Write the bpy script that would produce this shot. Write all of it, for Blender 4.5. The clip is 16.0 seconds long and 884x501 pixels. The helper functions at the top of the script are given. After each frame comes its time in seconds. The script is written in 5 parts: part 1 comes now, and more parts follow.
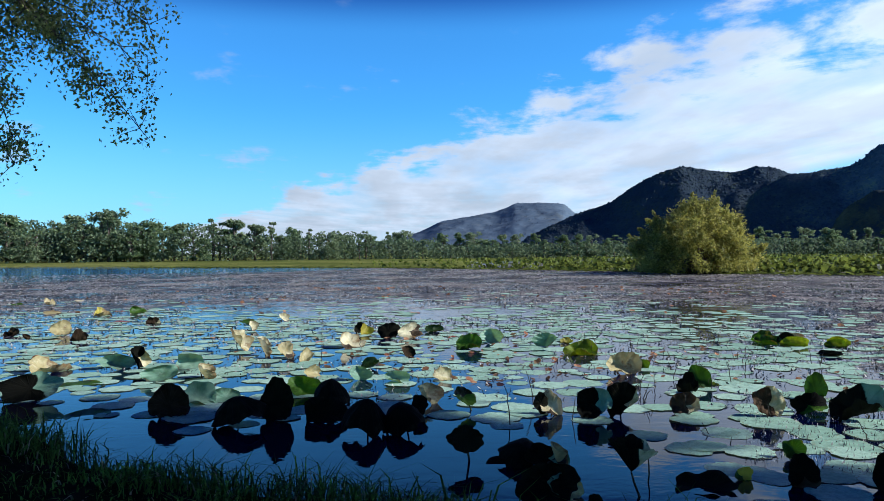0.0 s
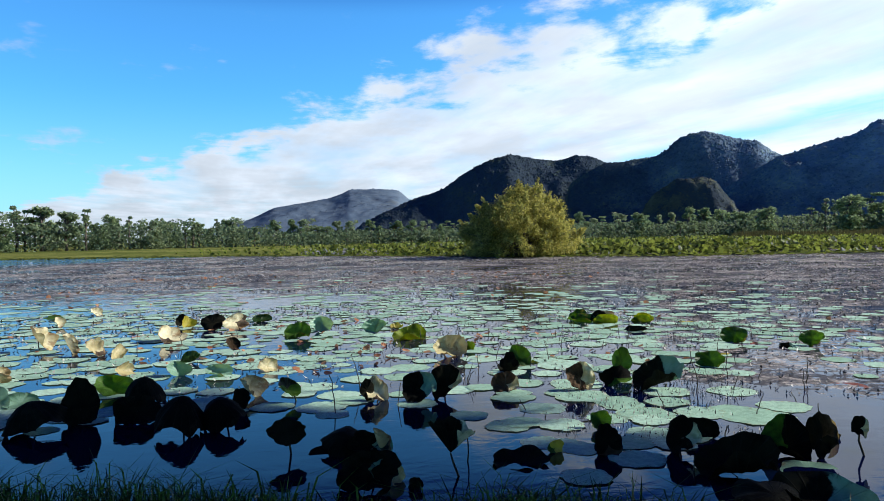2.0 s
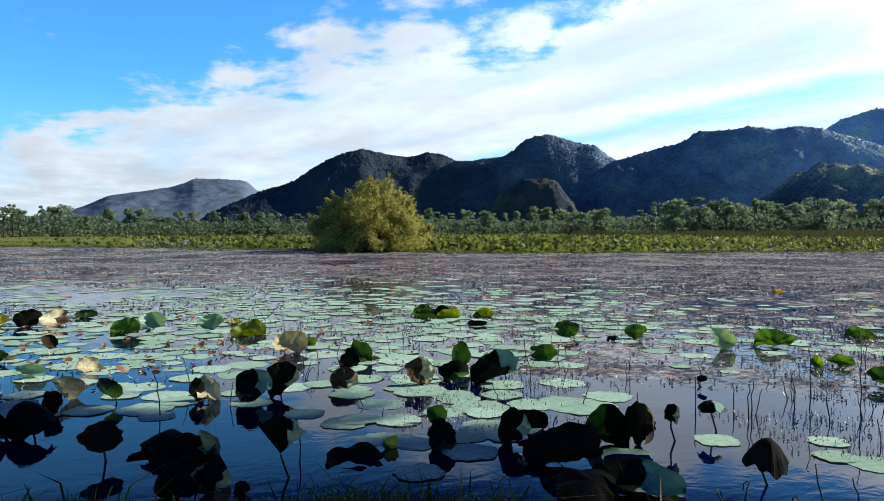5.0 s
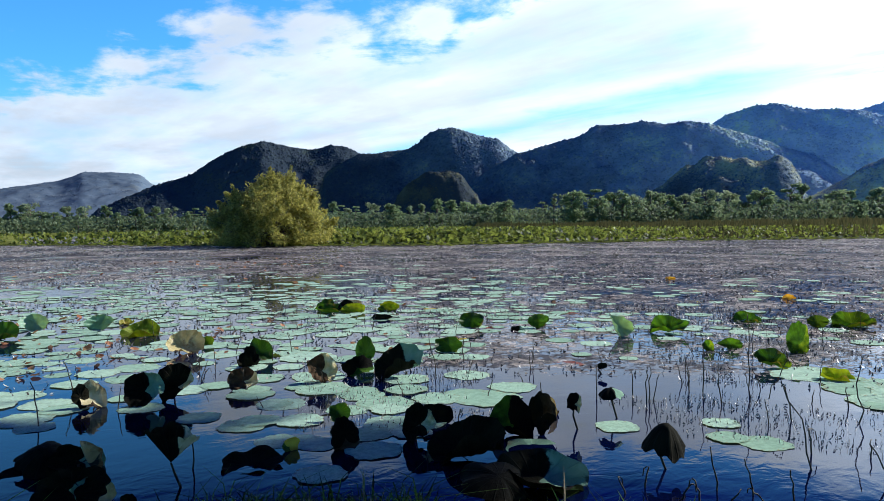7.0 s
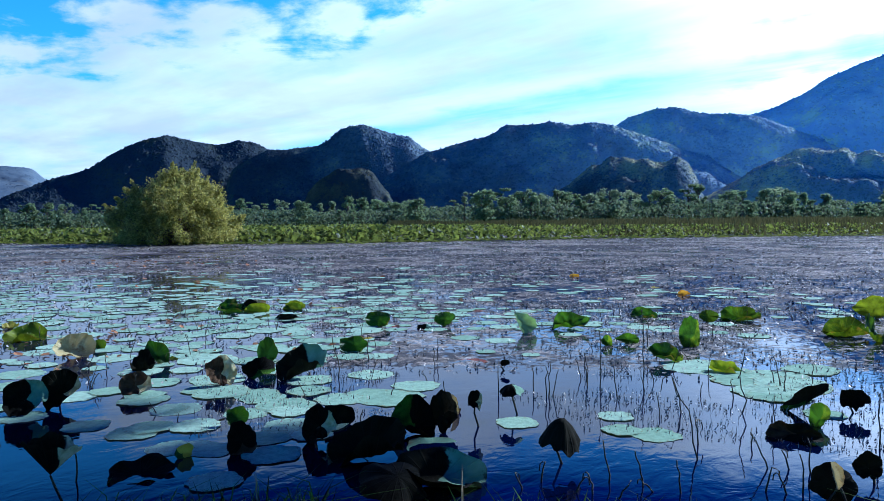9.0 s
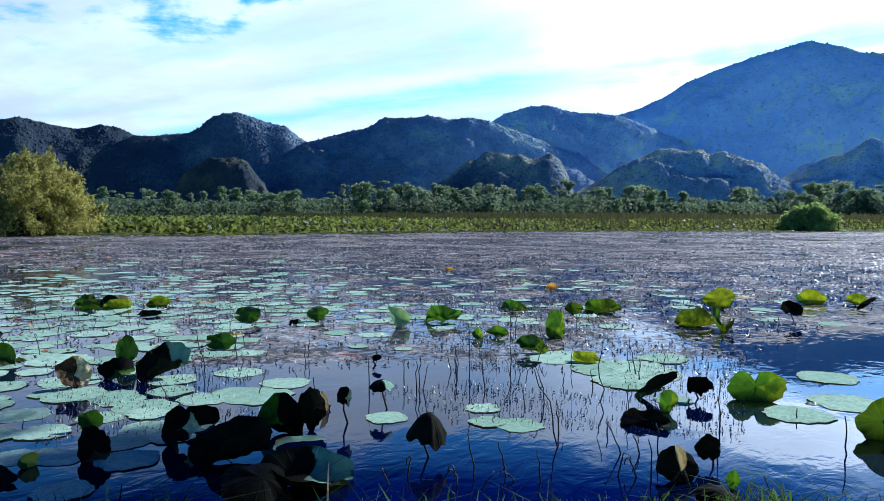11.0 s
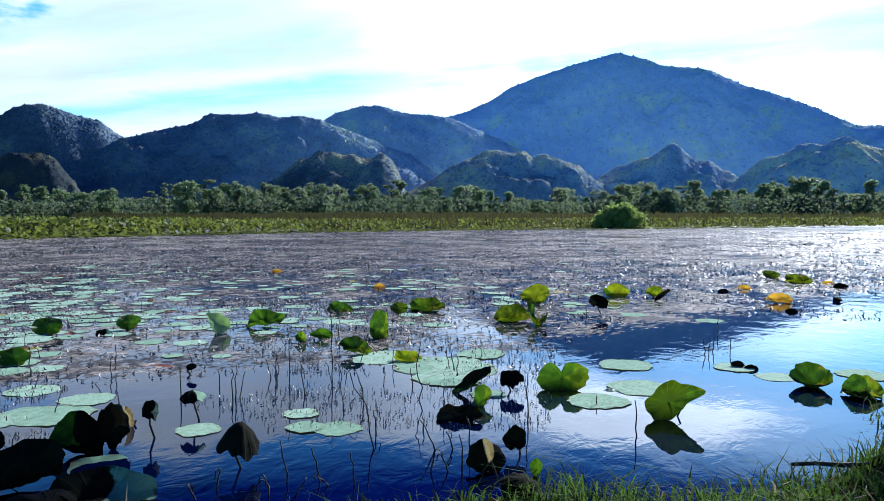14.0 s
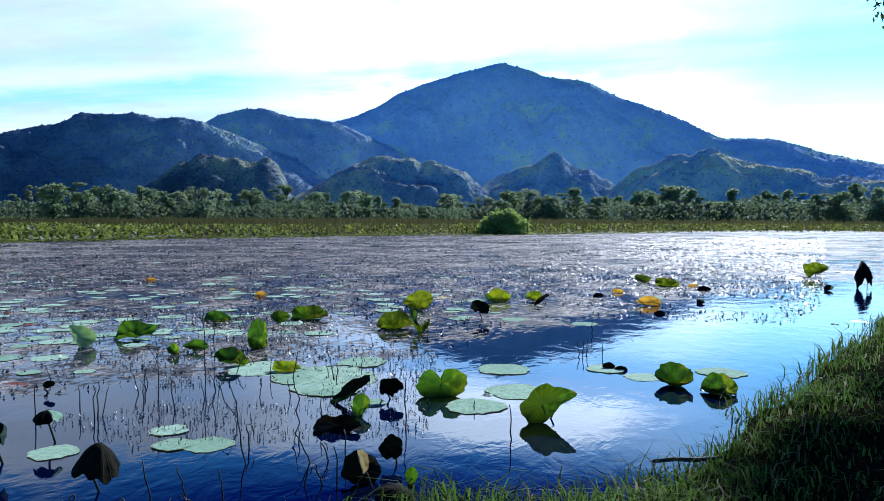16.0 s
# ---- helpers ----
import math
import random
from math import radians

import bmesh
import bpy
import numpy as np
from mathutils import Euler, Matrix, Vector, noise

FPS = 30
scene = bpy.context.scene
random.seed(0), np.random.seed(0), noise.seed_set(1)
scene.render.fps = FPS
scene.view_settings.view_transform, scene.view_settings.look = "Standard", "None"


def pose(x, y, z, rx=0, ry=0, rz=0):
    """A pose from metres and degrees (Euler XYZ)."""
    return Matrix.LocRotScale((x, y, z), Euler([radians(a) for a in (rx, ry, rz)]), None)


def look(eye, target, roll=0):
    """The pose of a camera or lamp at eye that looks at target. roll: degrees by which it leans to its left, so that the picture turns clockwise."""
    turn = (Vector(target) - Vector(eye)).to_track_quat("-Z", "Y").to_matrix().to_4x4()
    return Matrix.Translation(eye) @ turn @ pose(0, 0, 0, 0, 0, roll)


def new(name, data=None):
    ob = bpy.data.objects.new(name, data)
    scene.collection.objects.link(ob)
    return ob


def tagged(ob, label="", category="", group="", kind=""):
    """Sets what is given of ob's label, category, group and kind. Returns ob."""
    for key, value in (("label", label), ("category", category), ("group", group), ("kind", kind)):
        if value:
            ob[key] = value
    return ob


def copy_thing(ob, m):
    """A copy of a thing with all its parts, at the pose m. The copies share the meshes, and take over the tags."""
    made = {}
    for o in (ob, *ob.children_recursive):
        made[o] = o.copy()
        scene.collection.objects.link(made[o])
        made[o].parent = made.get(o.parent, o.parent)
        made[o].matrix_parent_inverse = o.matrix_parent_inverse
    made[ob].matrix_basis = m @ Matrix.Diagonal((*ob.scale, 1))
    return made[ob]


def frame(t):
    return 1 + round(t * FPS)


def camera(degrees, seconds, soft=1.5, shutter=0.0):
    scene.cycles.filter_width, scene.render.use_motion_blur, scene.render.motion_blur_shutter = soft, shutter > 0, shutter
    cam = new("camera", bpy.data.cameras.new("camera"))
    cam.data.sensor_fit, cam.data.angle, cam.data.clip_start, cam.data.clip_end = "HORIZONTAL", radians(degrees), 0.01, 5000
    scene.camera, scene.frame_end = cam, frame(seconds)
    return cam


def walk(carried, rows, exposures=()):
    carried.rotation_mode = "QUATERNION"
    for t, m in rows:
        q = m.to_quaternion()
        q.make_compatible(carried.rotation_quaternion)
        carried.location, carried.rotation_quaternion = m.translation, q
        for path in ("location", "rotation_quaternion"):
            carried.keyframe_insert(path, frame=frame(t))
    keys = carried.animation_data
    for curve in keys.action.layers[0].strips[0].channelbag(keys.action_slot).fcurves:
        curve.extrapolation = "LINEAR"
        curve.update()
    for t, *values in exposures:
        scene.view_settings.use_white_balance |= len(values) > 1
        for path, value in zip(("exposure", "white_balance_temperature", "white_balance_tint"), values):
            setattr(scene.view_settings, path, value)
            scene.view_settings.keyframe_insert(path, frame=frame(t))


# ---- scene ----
cam = camera(61.4, 16.0, soft=0.6)
PATH = [
    (0, -0.000, -0.000, 1.586, -0.00, 0.18, 0.51),
    (0.5, 0.017, 0.005, 1.570, -3.60, -0.40, 1.66),
    (1, 0.048, 0.027, 1.585, -8.03, -0.69, 0.64),
    (1.5, 0.086, 0.044, 1.588, -10.34, -0.79, 1.32),
    (2, 0.117, 0.056, 1.585, -12.62, -1.06, 1.19),
    (2.5, 0.138, 0.062, 1.580, -14.46, -1.56, 1.31),
    (3, 0.156, 0.062, 1.580, -16.04, -1.81, 1.50),
    (3.5, 0.172, 0.058, 1.583, -18.18, -1.64, 1.26),
    (4, 0.191, 0.064, 1.582, -20.18, -1.54, 0.69),
    (6.5, 0.304, 0.204, 1.575, -29.59, -1.97, 0.42),
    (7, 0.322, 0.213, 1.574, -31.31, -2.17, 0.63),
    (7.5, 0.341, 0.213, 1.572, -33.05, -2.38, 0.27),
    (8, 0.362, 0.210, 1.574, -34.80, -2.50, 0.05),
    (8.5, 0.383, 0.203, 1.577, -36.47, -2.46, 0.31),
    (9, 0.401, 0.192, 1.581, -38.10, -2.40, 0.45),
    (11.5, 0.460, 0.129, 1.613, -49.79, -2.98, 0.08),
    (12, 0.477, 0.102, 1.619, -51.89, -2.89, 0.61),
    (12.5, 0.493, 0.077, 1.620, -53.97, -3.00, 0.47),
    (13, 0.505, 0.065, 1.622, -56.43, -3.10, 0.31),
    (13.5, 0.516, 0.055, 1.624, -58.30, -3.09, 0.12),
    (14, 0.528, 0.038, 1.626, -60.19, -2.98, -0.04),
    (14.5, 0.540, 0.021, 1.632, -62.60, -2.53, -0.46),
    (15, 0.555, 0.001, 1.634, -65.00, -2.67, -0.45),
    (15.5, 0.572, -0.016, 1.638, -66.94, -2.63, -0.32),
    (16, 0.587, -0.029, 1.643, -68.77, -2.53, -0.21),
]
walk(cam, [(t, pose(x, y, z, 90 + pitch, roll, yaw)) for t, x, y, z, yaw, pitch, roll in PATH], exposures=[(0, 0.47, 5600, 10), (0.5, 0.48, 5700, 10), (1, 0.62, 5850, 10), (4, 0.67, 6200, 10), (7, 0.67, 5900, 10), (9, 0.62, 4750, 10), (11.5, 0.7, 5300, 10), (15, 0.73, 5450, 10), (15.5, 0.57, 5350, 10), (16, 0.60, 5250, 10)])

# ---------------------------------------------------------------- light
SUN_AZ, SUN_EL = 95.0, 28.0


def sun_way():
    a, e = radians(SUN_AZ), radians(SUN_EL)
    return Vector((math.sin(a) * math.cos(e), math.cos(a) * math.cos(e), math.sin(e)))


lamp = bpy.data.lights.new("sun", "SUN")
lamp.energy, lamp.angle, lamp.color = 5.0, radians(0.6), (1.0, 0.95, 0.86)
sun = new("sun", lamp)
sun.matrix_world = look((0, 0, 60), Vector((0, 0, 60)) - sun_way())


class Nodes:
    """A short way to write node trees."""

    def __init__(self, tree):
        self.t = tree
        tree.nodes.clear()

    def add(self, kind, **given):
        n = self.t.nodes.new(kind)
        for k, v in given.items():
            if k == "op":
                n.operation = v
            elif k == "blend":
                n.blend_type = v
            elif k == "data":
                n.data_type = v
        return n

    def put(self, socket, v):
        if isinstance(v, bpy.types.NodeSocket):
            self.t.links.new(v, socket)
        elif isinstance(v, (tuple, list)) and len(v) == 3 and socket.type == "RGBA":
            socket.default_value = (*v, 1)
        else:
            socket.default_value = v

    def math(self, op, a, b=0.0, clamp=False):
        n = self.add("ShaderNodeMath", op=op)
        n.use_clamp = clamp
        self.put(n.inputs[0], a)
        self.put(n.inputs[1], b)
        return n.outputs[0]

    def ramp(self, v, lo, hi, a=0.0, b=1.0):
        n = self.add("ShaderNodeMapRange")
        n.interpolation_type = "SMOOTHSTEP"
        for i, x in enumerate((v, lo, hi, a, b)):
            self.put(n.inputs[i], x)
        return n.outputs[0]

    def mix(self, f, a, b):
        n = self.add("ShaderNodeMix", data="RGBA")
        self.put(n.inputs[0], f)
        self.put(n.inputs[6], a)
        self.put(n.inputs[7], b)
        return n.outputs[2]

    def noise(self, vec, scale, detail=4.0, rough=0.55, warp=0.0):
        n = self.add("ShaderNodeTexNoise")
        if vec is not None:
            self.put(n.inputs["Vector"], vec)
        n.inputs["Scale"].default_value = scale
        n.inputs["Detail"].default_value = detail
        n.inputs["Roughness"].default_value = rough
        n.inputs["Distortion"].default_value = warp
        return n.outputs[0]

    def stretch(self, vec, s, loc=(0, 0, 0)):
        n = self.add("ShaderNodeMapping")
        self.put(n.inputs[0], vec)
        n.inputs["Scale"].default_value = s
        n.inputs["Location"].default_value = loc
        return n.outputs[0]

    def bump(self, h, strength, distance, normal=None):
        n = self.add("ShaderNodeBump")
        n.inputs["Strength"].default_value = strength
        n.inputs["Distance"].default_value = distance
        self.put(n.inputs["Height"], h)
        if normal is not None:
            self.put(n.inputs["Normal"], normal)
        return n.outputs[0]


# sky with a bank of cloud
world = bpy.data.worlds.new("sky")
scene.world = world
world.use_nodes = True
W = Nodes(world.node_tree)
sky = W.add("ShaderNodeTexSky")
sky.sky_type = "NISHITA"
sky.sun_disc = False
sky.sun_elevation, sky.sun_rotation = radians(SUN_EL), radians(SUN_AZ)
sky.air_density, sky.dust_density, sky.ozone_density = 1.0, 0.25, 2.0
coord = W.add("ShaderNodeTexCoord").outputs["Generated"]
sep = W.add("ShaderNodeSeparateXYZ")
W.put(sep.inputs[0], coord)
zz = W.math("MAXIMUM", sep.outputs[2], 0.03)
cu, cv = W.math("DIVIDE", sep.outputs[0], zz), W.math("DIVIDE", sep.outputs[1], zz)
plane = W.add("ShaderNodeCombineXYZ")
W.put(plane.inputs[0], cu)
W.put(plane.inputs[1], cv)
flat = plane.outputs[0]
puff = W.noise(W.stretch(flat, (1.0, 0.75, 1)), 1.15, 10, 0.6, 0.25)
lumps = W.noise(W.stretch(coord, (1, 1, 2.1), (2, 5, 1)), 11.0, 7, 0.55, 0.15)
share = W.ramp(sep.outputs[2], 0.03, 0.22, 0.15, 0.55)
puff = W.math("ADD", W.math("MULTIPLY", puff, share), W.math("MULTIPLY", lumps, W.math("SUBTRACT", 1.0, share)))
streak = W.noise(W.stretch(flat, (1.4, 0.35, 1), (3, 1, 0)), 0.6, 6, 0.55)
edge = W.math("ADD", cu, W.math("MULTIPLY", cv, 0.44))
edge = W.math("ADD", edge, W.math("MULTIPLY", W.math("SUBTRACT", puff, 0.5), 6.5))
cover = W.ramp(edge, 2.65, 3.4)
gap = W.math("SUBTRACT", cu, W.math("ADD", 4.85, W.math("MULTIPLY", W.math("SUBTRACT", puff, 0.5), 1.2)))
gap = W.ramp(W.math("ABSOLUTE", gap), 0.05, 0.75, 0.75, 0.0)
cover = W.math("MULTIPLY", cover, W.math("SUBTRACT", 1.0, W.math("MULTIPLY", gap, W.ramp(streak, 0.35, 0.6))))
reach = W.math("SQRT", W.math("ADD", W.math("MULTIPLY", cu, cu), W.math("MULTIPLY", cv, cv)))
cover = W.math("MULTIPLY", cover, W.ramp(W.math("ADD", reach, W.math("MULTIPLY", W.math("SUBTRACT", puff, 0.5), 2.0)), 3.0, 3.45))
cover = W.math("MULTIPLY", cover, W.ramp(W.math("ADD", cv, W.math("MULTIPLY", W.math("SUBTRACT", puff, 0.5), 1.5)), -0.5, 0.7, 0.3, 1.0))
wisp = W.math("MULTIPLY", W.ramp(puff, 0.57, 0.68), 0.6)
cover = W.math("MAXIMUM", cover, W.math("MULTIPLY", wisp, W.ramp(cv, 2.0, 5.0)))
cover = W.math("MULTIPLY", cover, W.ramp(W.math("ADD", W.math("MULTIPLY", puff, 0.6), W.math("MULTIPLY", streak, 0.4)), 0.34, 0.56, 0.62, 1.0))
toward = W.add("ShaderNodeVectorMath", op="DOT_PRODUCT")
W.put(toward.inputs[0], coord)
toward.inputs[1].default_value = sun_way()
# thinner cloud towards the sun, with one bright bank
cover = W.math("MULTIPLY", cover, W.ramp(W.math("ADD", toward.outputs["Value"], W.math("MULTIPLY", W.math("SUBTRACT", puff, 0.5), 0.5)), 0.80, 0.95, 1.0, W.ramp(sep.outputs[2], 0.10, 0.18, 0.95, 0.3)))
du, dv = W.math("SUBTRACT", cu, 3.60), W.math("SUBTRACT", cv, 1.02)
along = W.math("DIVIDE", W.math("ADD", W.math("MULTIPLY", du, 0.46), W.math("MULTIPLY", dv, -0.89)), 0.80)
across = W.math("DIVIDE", W.math("ADD", W.math("MULTIPLY", du, 0.89), W.math("MULTIPLY", dv, 0.46)), 0.60)
bank = W.math("SQRT", W.math("ADD", W.math("MULTIPLY", along, along), W.math("MULTIPLY", across, across)))
bank = W.ramp(W.math("ADD", bank, W.math("MULTIPLY", W.math("SUBTRACT", puff, 0.5), 1.6)), 0.65, 1.1, 0.95, 0.0)
cover = W.math("MAXIMUM", cover, bank)
lit = W.math("ADD", W.ramp(toward.outputs["Value"], -0.2, 0.8, 0.70, 0.98), W.ramp(toward.outputs["Value"], 0.70, 1.02, 0.0, 3.2))
lit = W.math("MULTIPLY", W.math("MULTIPLY", lit, W.ramp(streak, 0.3, 0.7, 0.86, 1.06)), W.ramp(puff, 0.42, 0.60, 1.05, 0.90))
white = W.add("ShaderNodeMix", data="RGBA", blend="MULTIPLY")
white.inputs[0].default_value = 1.0
white.inputs[6].default_value = (0.86, 0.93, 1.0, 1)
W.put(white.inputs[7], lit)
tint = W.add("ShaderNodeMix", data="RGBA", blend="MULTIPLY")
tint.inputs[0].default_value = 1.0
W.put(tint.inputs[6], sky.outputs[0])
tint.inputs[7].default_value = (0.050, 0.121, 0.174, 1)
back = W.add("ShaderNodeBackground")
pale = W.mix(W.ramp(sep.outputs[2], -0.02, 0.2, 0.42, 0.0), tint.outputs[2], (0.46, 0.62, 0.76))
halo = W.add("ShaderNodeMix", data="RGBA", blend="MULTIPLY")
halo.inputs[0].default_value = 1.0
deep = W.add("ShaderNodeMix", data="RGBA", blend="MULTIPLY")
W.put(deep.inputs[0], W.ramp(sep.outputs[2], 0.28, 0.36))
W.put(deep.inputs[6], pale)
deep.inputs[7].default_value = (0.030, 0.036, 0.33, 1)
W.put(halo.inputs[6], deep.outputs[2])
W.put(halo.inputs[7], W.ramp(toward.outputs["Value"], 0.72, 1.0, 1.0, 1.2))
W.put(back.inputs[0], W.mix(cover, halo.outputs[2], white.outputs[2]))
back.inputs[1].default_value = 0.8
W.put(W.add("ShaderNodeOutputWorld").inputs[0], back.outputs[0])


# ---------------------------------------------------------------- materials
def material(name):
    m = bpy.data.materials.new(name)
    m.use_nodes = True
    return m, Nodes(m.node_tree)


def finish(n, shader):
    n.put(n.add("ShaderNodeOutputMaterial").inputs[0], shader)


def principled(n, colour, rough=0.6, normal=None, ior=1.45, spec=0.5):
    p = n.add("ShaderNodeBsdfPrincipled")
    n.put(p.inputs["Base Color"], colour)
    n.put(p.inputs["Roughness"], rough)
    p.inputs["IOR"].default_value = ior
    n.put(p.inputs["Specular IOR Level"], spec)
    if normal is not None:
        n.put(p.inputs["Normal"], normal)
    return p.outputs[0]


def place_of(n):
    return n.add("ShaderNodeNewGeometry").outputs["Position"]


def leaf_material(name, a, b, rough=0.5, through_light=0.35, glow=None, veins=0.5, spots=(0.12, 0.08, 0.03), spot_at=0.62, spec=0.35, blotch=0.6, relief_of=0.4, second=None):
    """A round leaf: radial veins, blotches and light that shines through. UV holds the angle and the radius."""
    m, n = material(name)
    uv = n.add("ShaderNodeUVMap").outputs[0]
    s = n.add("ShaderNodeSeparateXYZ")
    n.put(s.inputs[0], uv)
    obj = n.add("ShaderNodeTexCoord").outputs["Object"]
    own = n.add("ShaderNodeNewGeometry").outputs["Random Per Island"]
    rnd = n.math("FRACT", n.math("ADD", n.add("ShaderNodeObjectInfo").outputs["Random"], own))
    vein = n.math("ABSOLUTE", n.math("SINE", n.math("MULTIPLY", s.outputs[0], math.pi * 19)))
    vein = n.ramp(vein, 0.0, 0.35, 1.0, 0.0)
    blot = n.noise(obj, 9.0, 5, 0.6)
    fine = n.noise(obj, 60.0, 3, 0.6)
    col = n.mix(n.ramp(n.math("ADD", blot, n.math("MULTIPLY", n.math("SUBTRACT", rnd, 0.5), 0.5)), 0.35, 0.65), a, b)
    col = n.mix(n.ramp(n.noise(obj, 3.2, 3, 0.6), 0.40, 0.62, 0.0, blotch), col, tuple(c * 0.4 for c in a))
    if second:
        mark = n.add("ShaderNodeAttribute")
        mark.attribute_name = "turned"
        part_of = n.ramp(n.math("ADD", mark.outputs["Fac"], n.math("MULTIPLY", n.math("SUBTRACT", n.noise(obj, 16.0, 5, 0.7), 0.5), 0.7)), 0.42, 0.58)
        col = n.mix(part_of, col, n.mix(n.ramp(blot, 0.35, 0.65), *second))
    edge = n.math("MULTIPLY", n.ramp(s.outputs[1], 0.7, 1.0), 0.12)
    col = n.mix(n.ramp(n.math("ADD", n.noise(obj, 5.0, 6, 0.7), edge), spot_at, spot_at + 0.1, 0, 0.8), col, spots)
    col = n.mix(n.math("MULTIPLY", vein, 0.09 * veins), col, tuple(min(1, c * 1.7 + 0.03) for c in b))
    relief = n.math("ADD", n.math("MULTIPLY", vein, veins), n.math("MULTIPLY", fine, 0.5))
    nor = n.bump(relief, relief_of, 0.018)
    body = principled(n, col, rough, nor, spec=spec)
    thin = n.add("ShaderNodeBsdfTranslucent")
    bright = n.add("ShaderNodeMix", data="RGBA", blend="MULTIPLY")
    bright.inputs[0].default_value = 1.0
    n.put(bright.inputs[6], col)
    n.put(bright.inputs[7], glow or (1.6, 1.65, 0.5))
    n.put(thin.inputs[0], bright.outputs[2])
    both = n.add("ShaderNodeMixShader")
    both.inputs[0].default_value = through_light
    n.put(both.inputs[1], body)
    n.put(both.inputs[2], thin.outputs[0])
    finish(n, both.outputs[0])
    return m


LEAF_LOOK = {
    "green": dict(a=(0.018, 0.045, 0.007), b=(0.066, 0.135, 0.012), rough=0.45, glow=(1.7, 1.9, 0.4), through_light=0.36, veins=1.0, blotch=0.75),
    # Lime is the green leaf with sunlight put into its colour.
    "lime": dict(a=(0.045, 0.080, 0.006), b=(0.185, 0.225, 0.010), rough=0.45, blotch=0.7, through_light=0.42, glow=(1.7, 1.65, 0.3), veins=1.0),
    "yellow": dict(a=(0.36, 0.29, 0.03), b=(0.5, 0.42, 0.07), through_light=0.35),
    "orange": dict(a=(0.62, 0.27, 0.03), b=(0.68, 0.37, 0.06), through_light=0.3, spot_at=0.72),
    "red": dict(a=(0.30, 0.09, 0.06), b=(0.42, 0.2, 0.14), rough=0.6, through_light=0.2),
    "cream": dict(a=(0.44, 0.36, 0.16), b=(0.70, 0.62, 0.38), rough=0.6, through_light=0.25, glow=(1.1, 1.0, 0.8), veins=0.6, spots=(0.22, 0.13, 0.05), spot_at=0.55),
    "pale": dict(a=(0.17, 0.29, 0.19), b=(0.24, 0.36, 0.25), rough=0.42, through_light=0.2),
    "brown": dict(a=(0.028, 0.017, 0.008), b=(0.085, 0.052, 0.028), rough=0.85, through_light=0.10, glow=(1.2, 1.0, 0.7), veins=0.9, spots=(0.06, 0.042, 0.02), spec=0.1),
    # Near-black puts shade into the colour of green and withered leaves alike.
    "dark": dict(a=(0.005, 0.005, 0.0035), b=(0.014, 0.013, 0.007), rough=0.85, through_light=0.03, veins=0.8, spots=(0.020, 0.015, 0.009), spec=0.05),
}
LEAF = {k: leaf_material("leaf " + k, **v) for k, v in LEAF_LOOK.items()}


def turned_leaf(colour, other):
    """The leaf of one colour with a part of another."""
    key = colour + " " + other
    if key not in LEAF:
        LEAF[key] = leaf_material("leaf " + key, **LEAF_LOOK[colour], second=(LEAF_LOOK[other]["a"], LEAF_LOOK[other]["b"]))
    return LEAF[key]


PAD = leaf_material("pad", (0.30, 0.46, 0.32), (0.43, 0.60, 0.44), 0.9, 0.06, None, 0.25, (0.26, 0.21, 0.10), 0.61, 0.03, blotch=0.3, relief_of=0.3)


def simple(name, a, b, scale, rough=0.8, relief=0.0, grain=0.0, island=False, glow=0.0, spec=0.3, vary=0.5):
    """Two colours by noise at two scales, with relief; glow: share of light that shines through."""
    m, n = material(name)
    p = place_of(n)
    f = n.noise(p, scale, 5, 0.6)
    if island:
        f = n.math("ADD", n.math("MULTIPLY", f, 1 - vary), n.math("MULTIPLY", n.add("ShaderNodeNewGeometry").outputs["Random Per Island"], vary))
    else:
        f = n.math("ADD", n.math("MULTIPLY", f, 0.75), n.math("MULTIPLY", n.noise(p, scale * 11, 3, 0.6), 0.25))
    col = n.mix(n.ramp(f, 0.32, 0.68), a, b)
    nor = n.bump(n.noise(p, grain or scale * 6, 4, 0.65), 0.8, relief) if relief else None
    sh = principled(n, col, rough, nor, spec=spec)
    if glow:
        thin = n.add("ShaderNodeBsdfTranslucent")
        n.put(thin.inputs[0], n.mix(0.5, col, tuple(min(1, c * 1.6) for c in b)))
        both = n.add("ShaderNodeMixShader")
        both.inputs[0].default_value = glow
        n.put(both.inputs[1], sh)
        n.put(both.inputs[2], thin.outputs[0])
        sh = both.outputs[0]
    finish(n, sh)
    return m


STALK = simple("dry stalk", (0.035, 0.028, 0.018), (0.09, 0.07, 0.04), 14, 0.8, 0.002)
GREEN_STALK = simple("green stalk", (0.05, 0.07, 0.02), (0.09, 0.11, 0.04), 14, 0.6, 0.002)
BARK = simple("bark", (0.07, 0.055, 0.04), (0.16, 0.13, 0.1), 3, 0.9, 0.02, 18)
GRASS = simple("grass blades", (0.004, 0.010, 0.002), (0.10, 0.17, 0.028), 1.2, 0.7, island=True, glow=0.35, spec=0.03, vary=0.65)
DRY_GRASS = simple("dry grass blades", (0.16, 0.13, 0.06), (0.32, 0.27, 0.15), 1.2, 0.7, island=True, glow=0.25)
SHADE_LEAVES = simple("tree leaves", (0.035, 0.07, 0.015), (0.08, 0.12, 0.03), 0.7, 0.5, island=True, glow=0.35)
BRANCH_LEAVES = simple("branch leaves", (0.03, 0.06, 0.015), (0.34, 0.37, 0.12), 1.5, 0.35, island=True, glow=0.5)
BUSH_LEAVES = simple("bush leaves", (0.10, 0.11, 0.018), (0.43, 0.39, 0.085), 0.5, 0.6, island=True, glow=0.4)
WOODS = simple("woods leaves", (0.055, 0.100, 0.042), (0.235, 0.30, 0.135), 0.06, 0.7, island=True, glow=0.42)
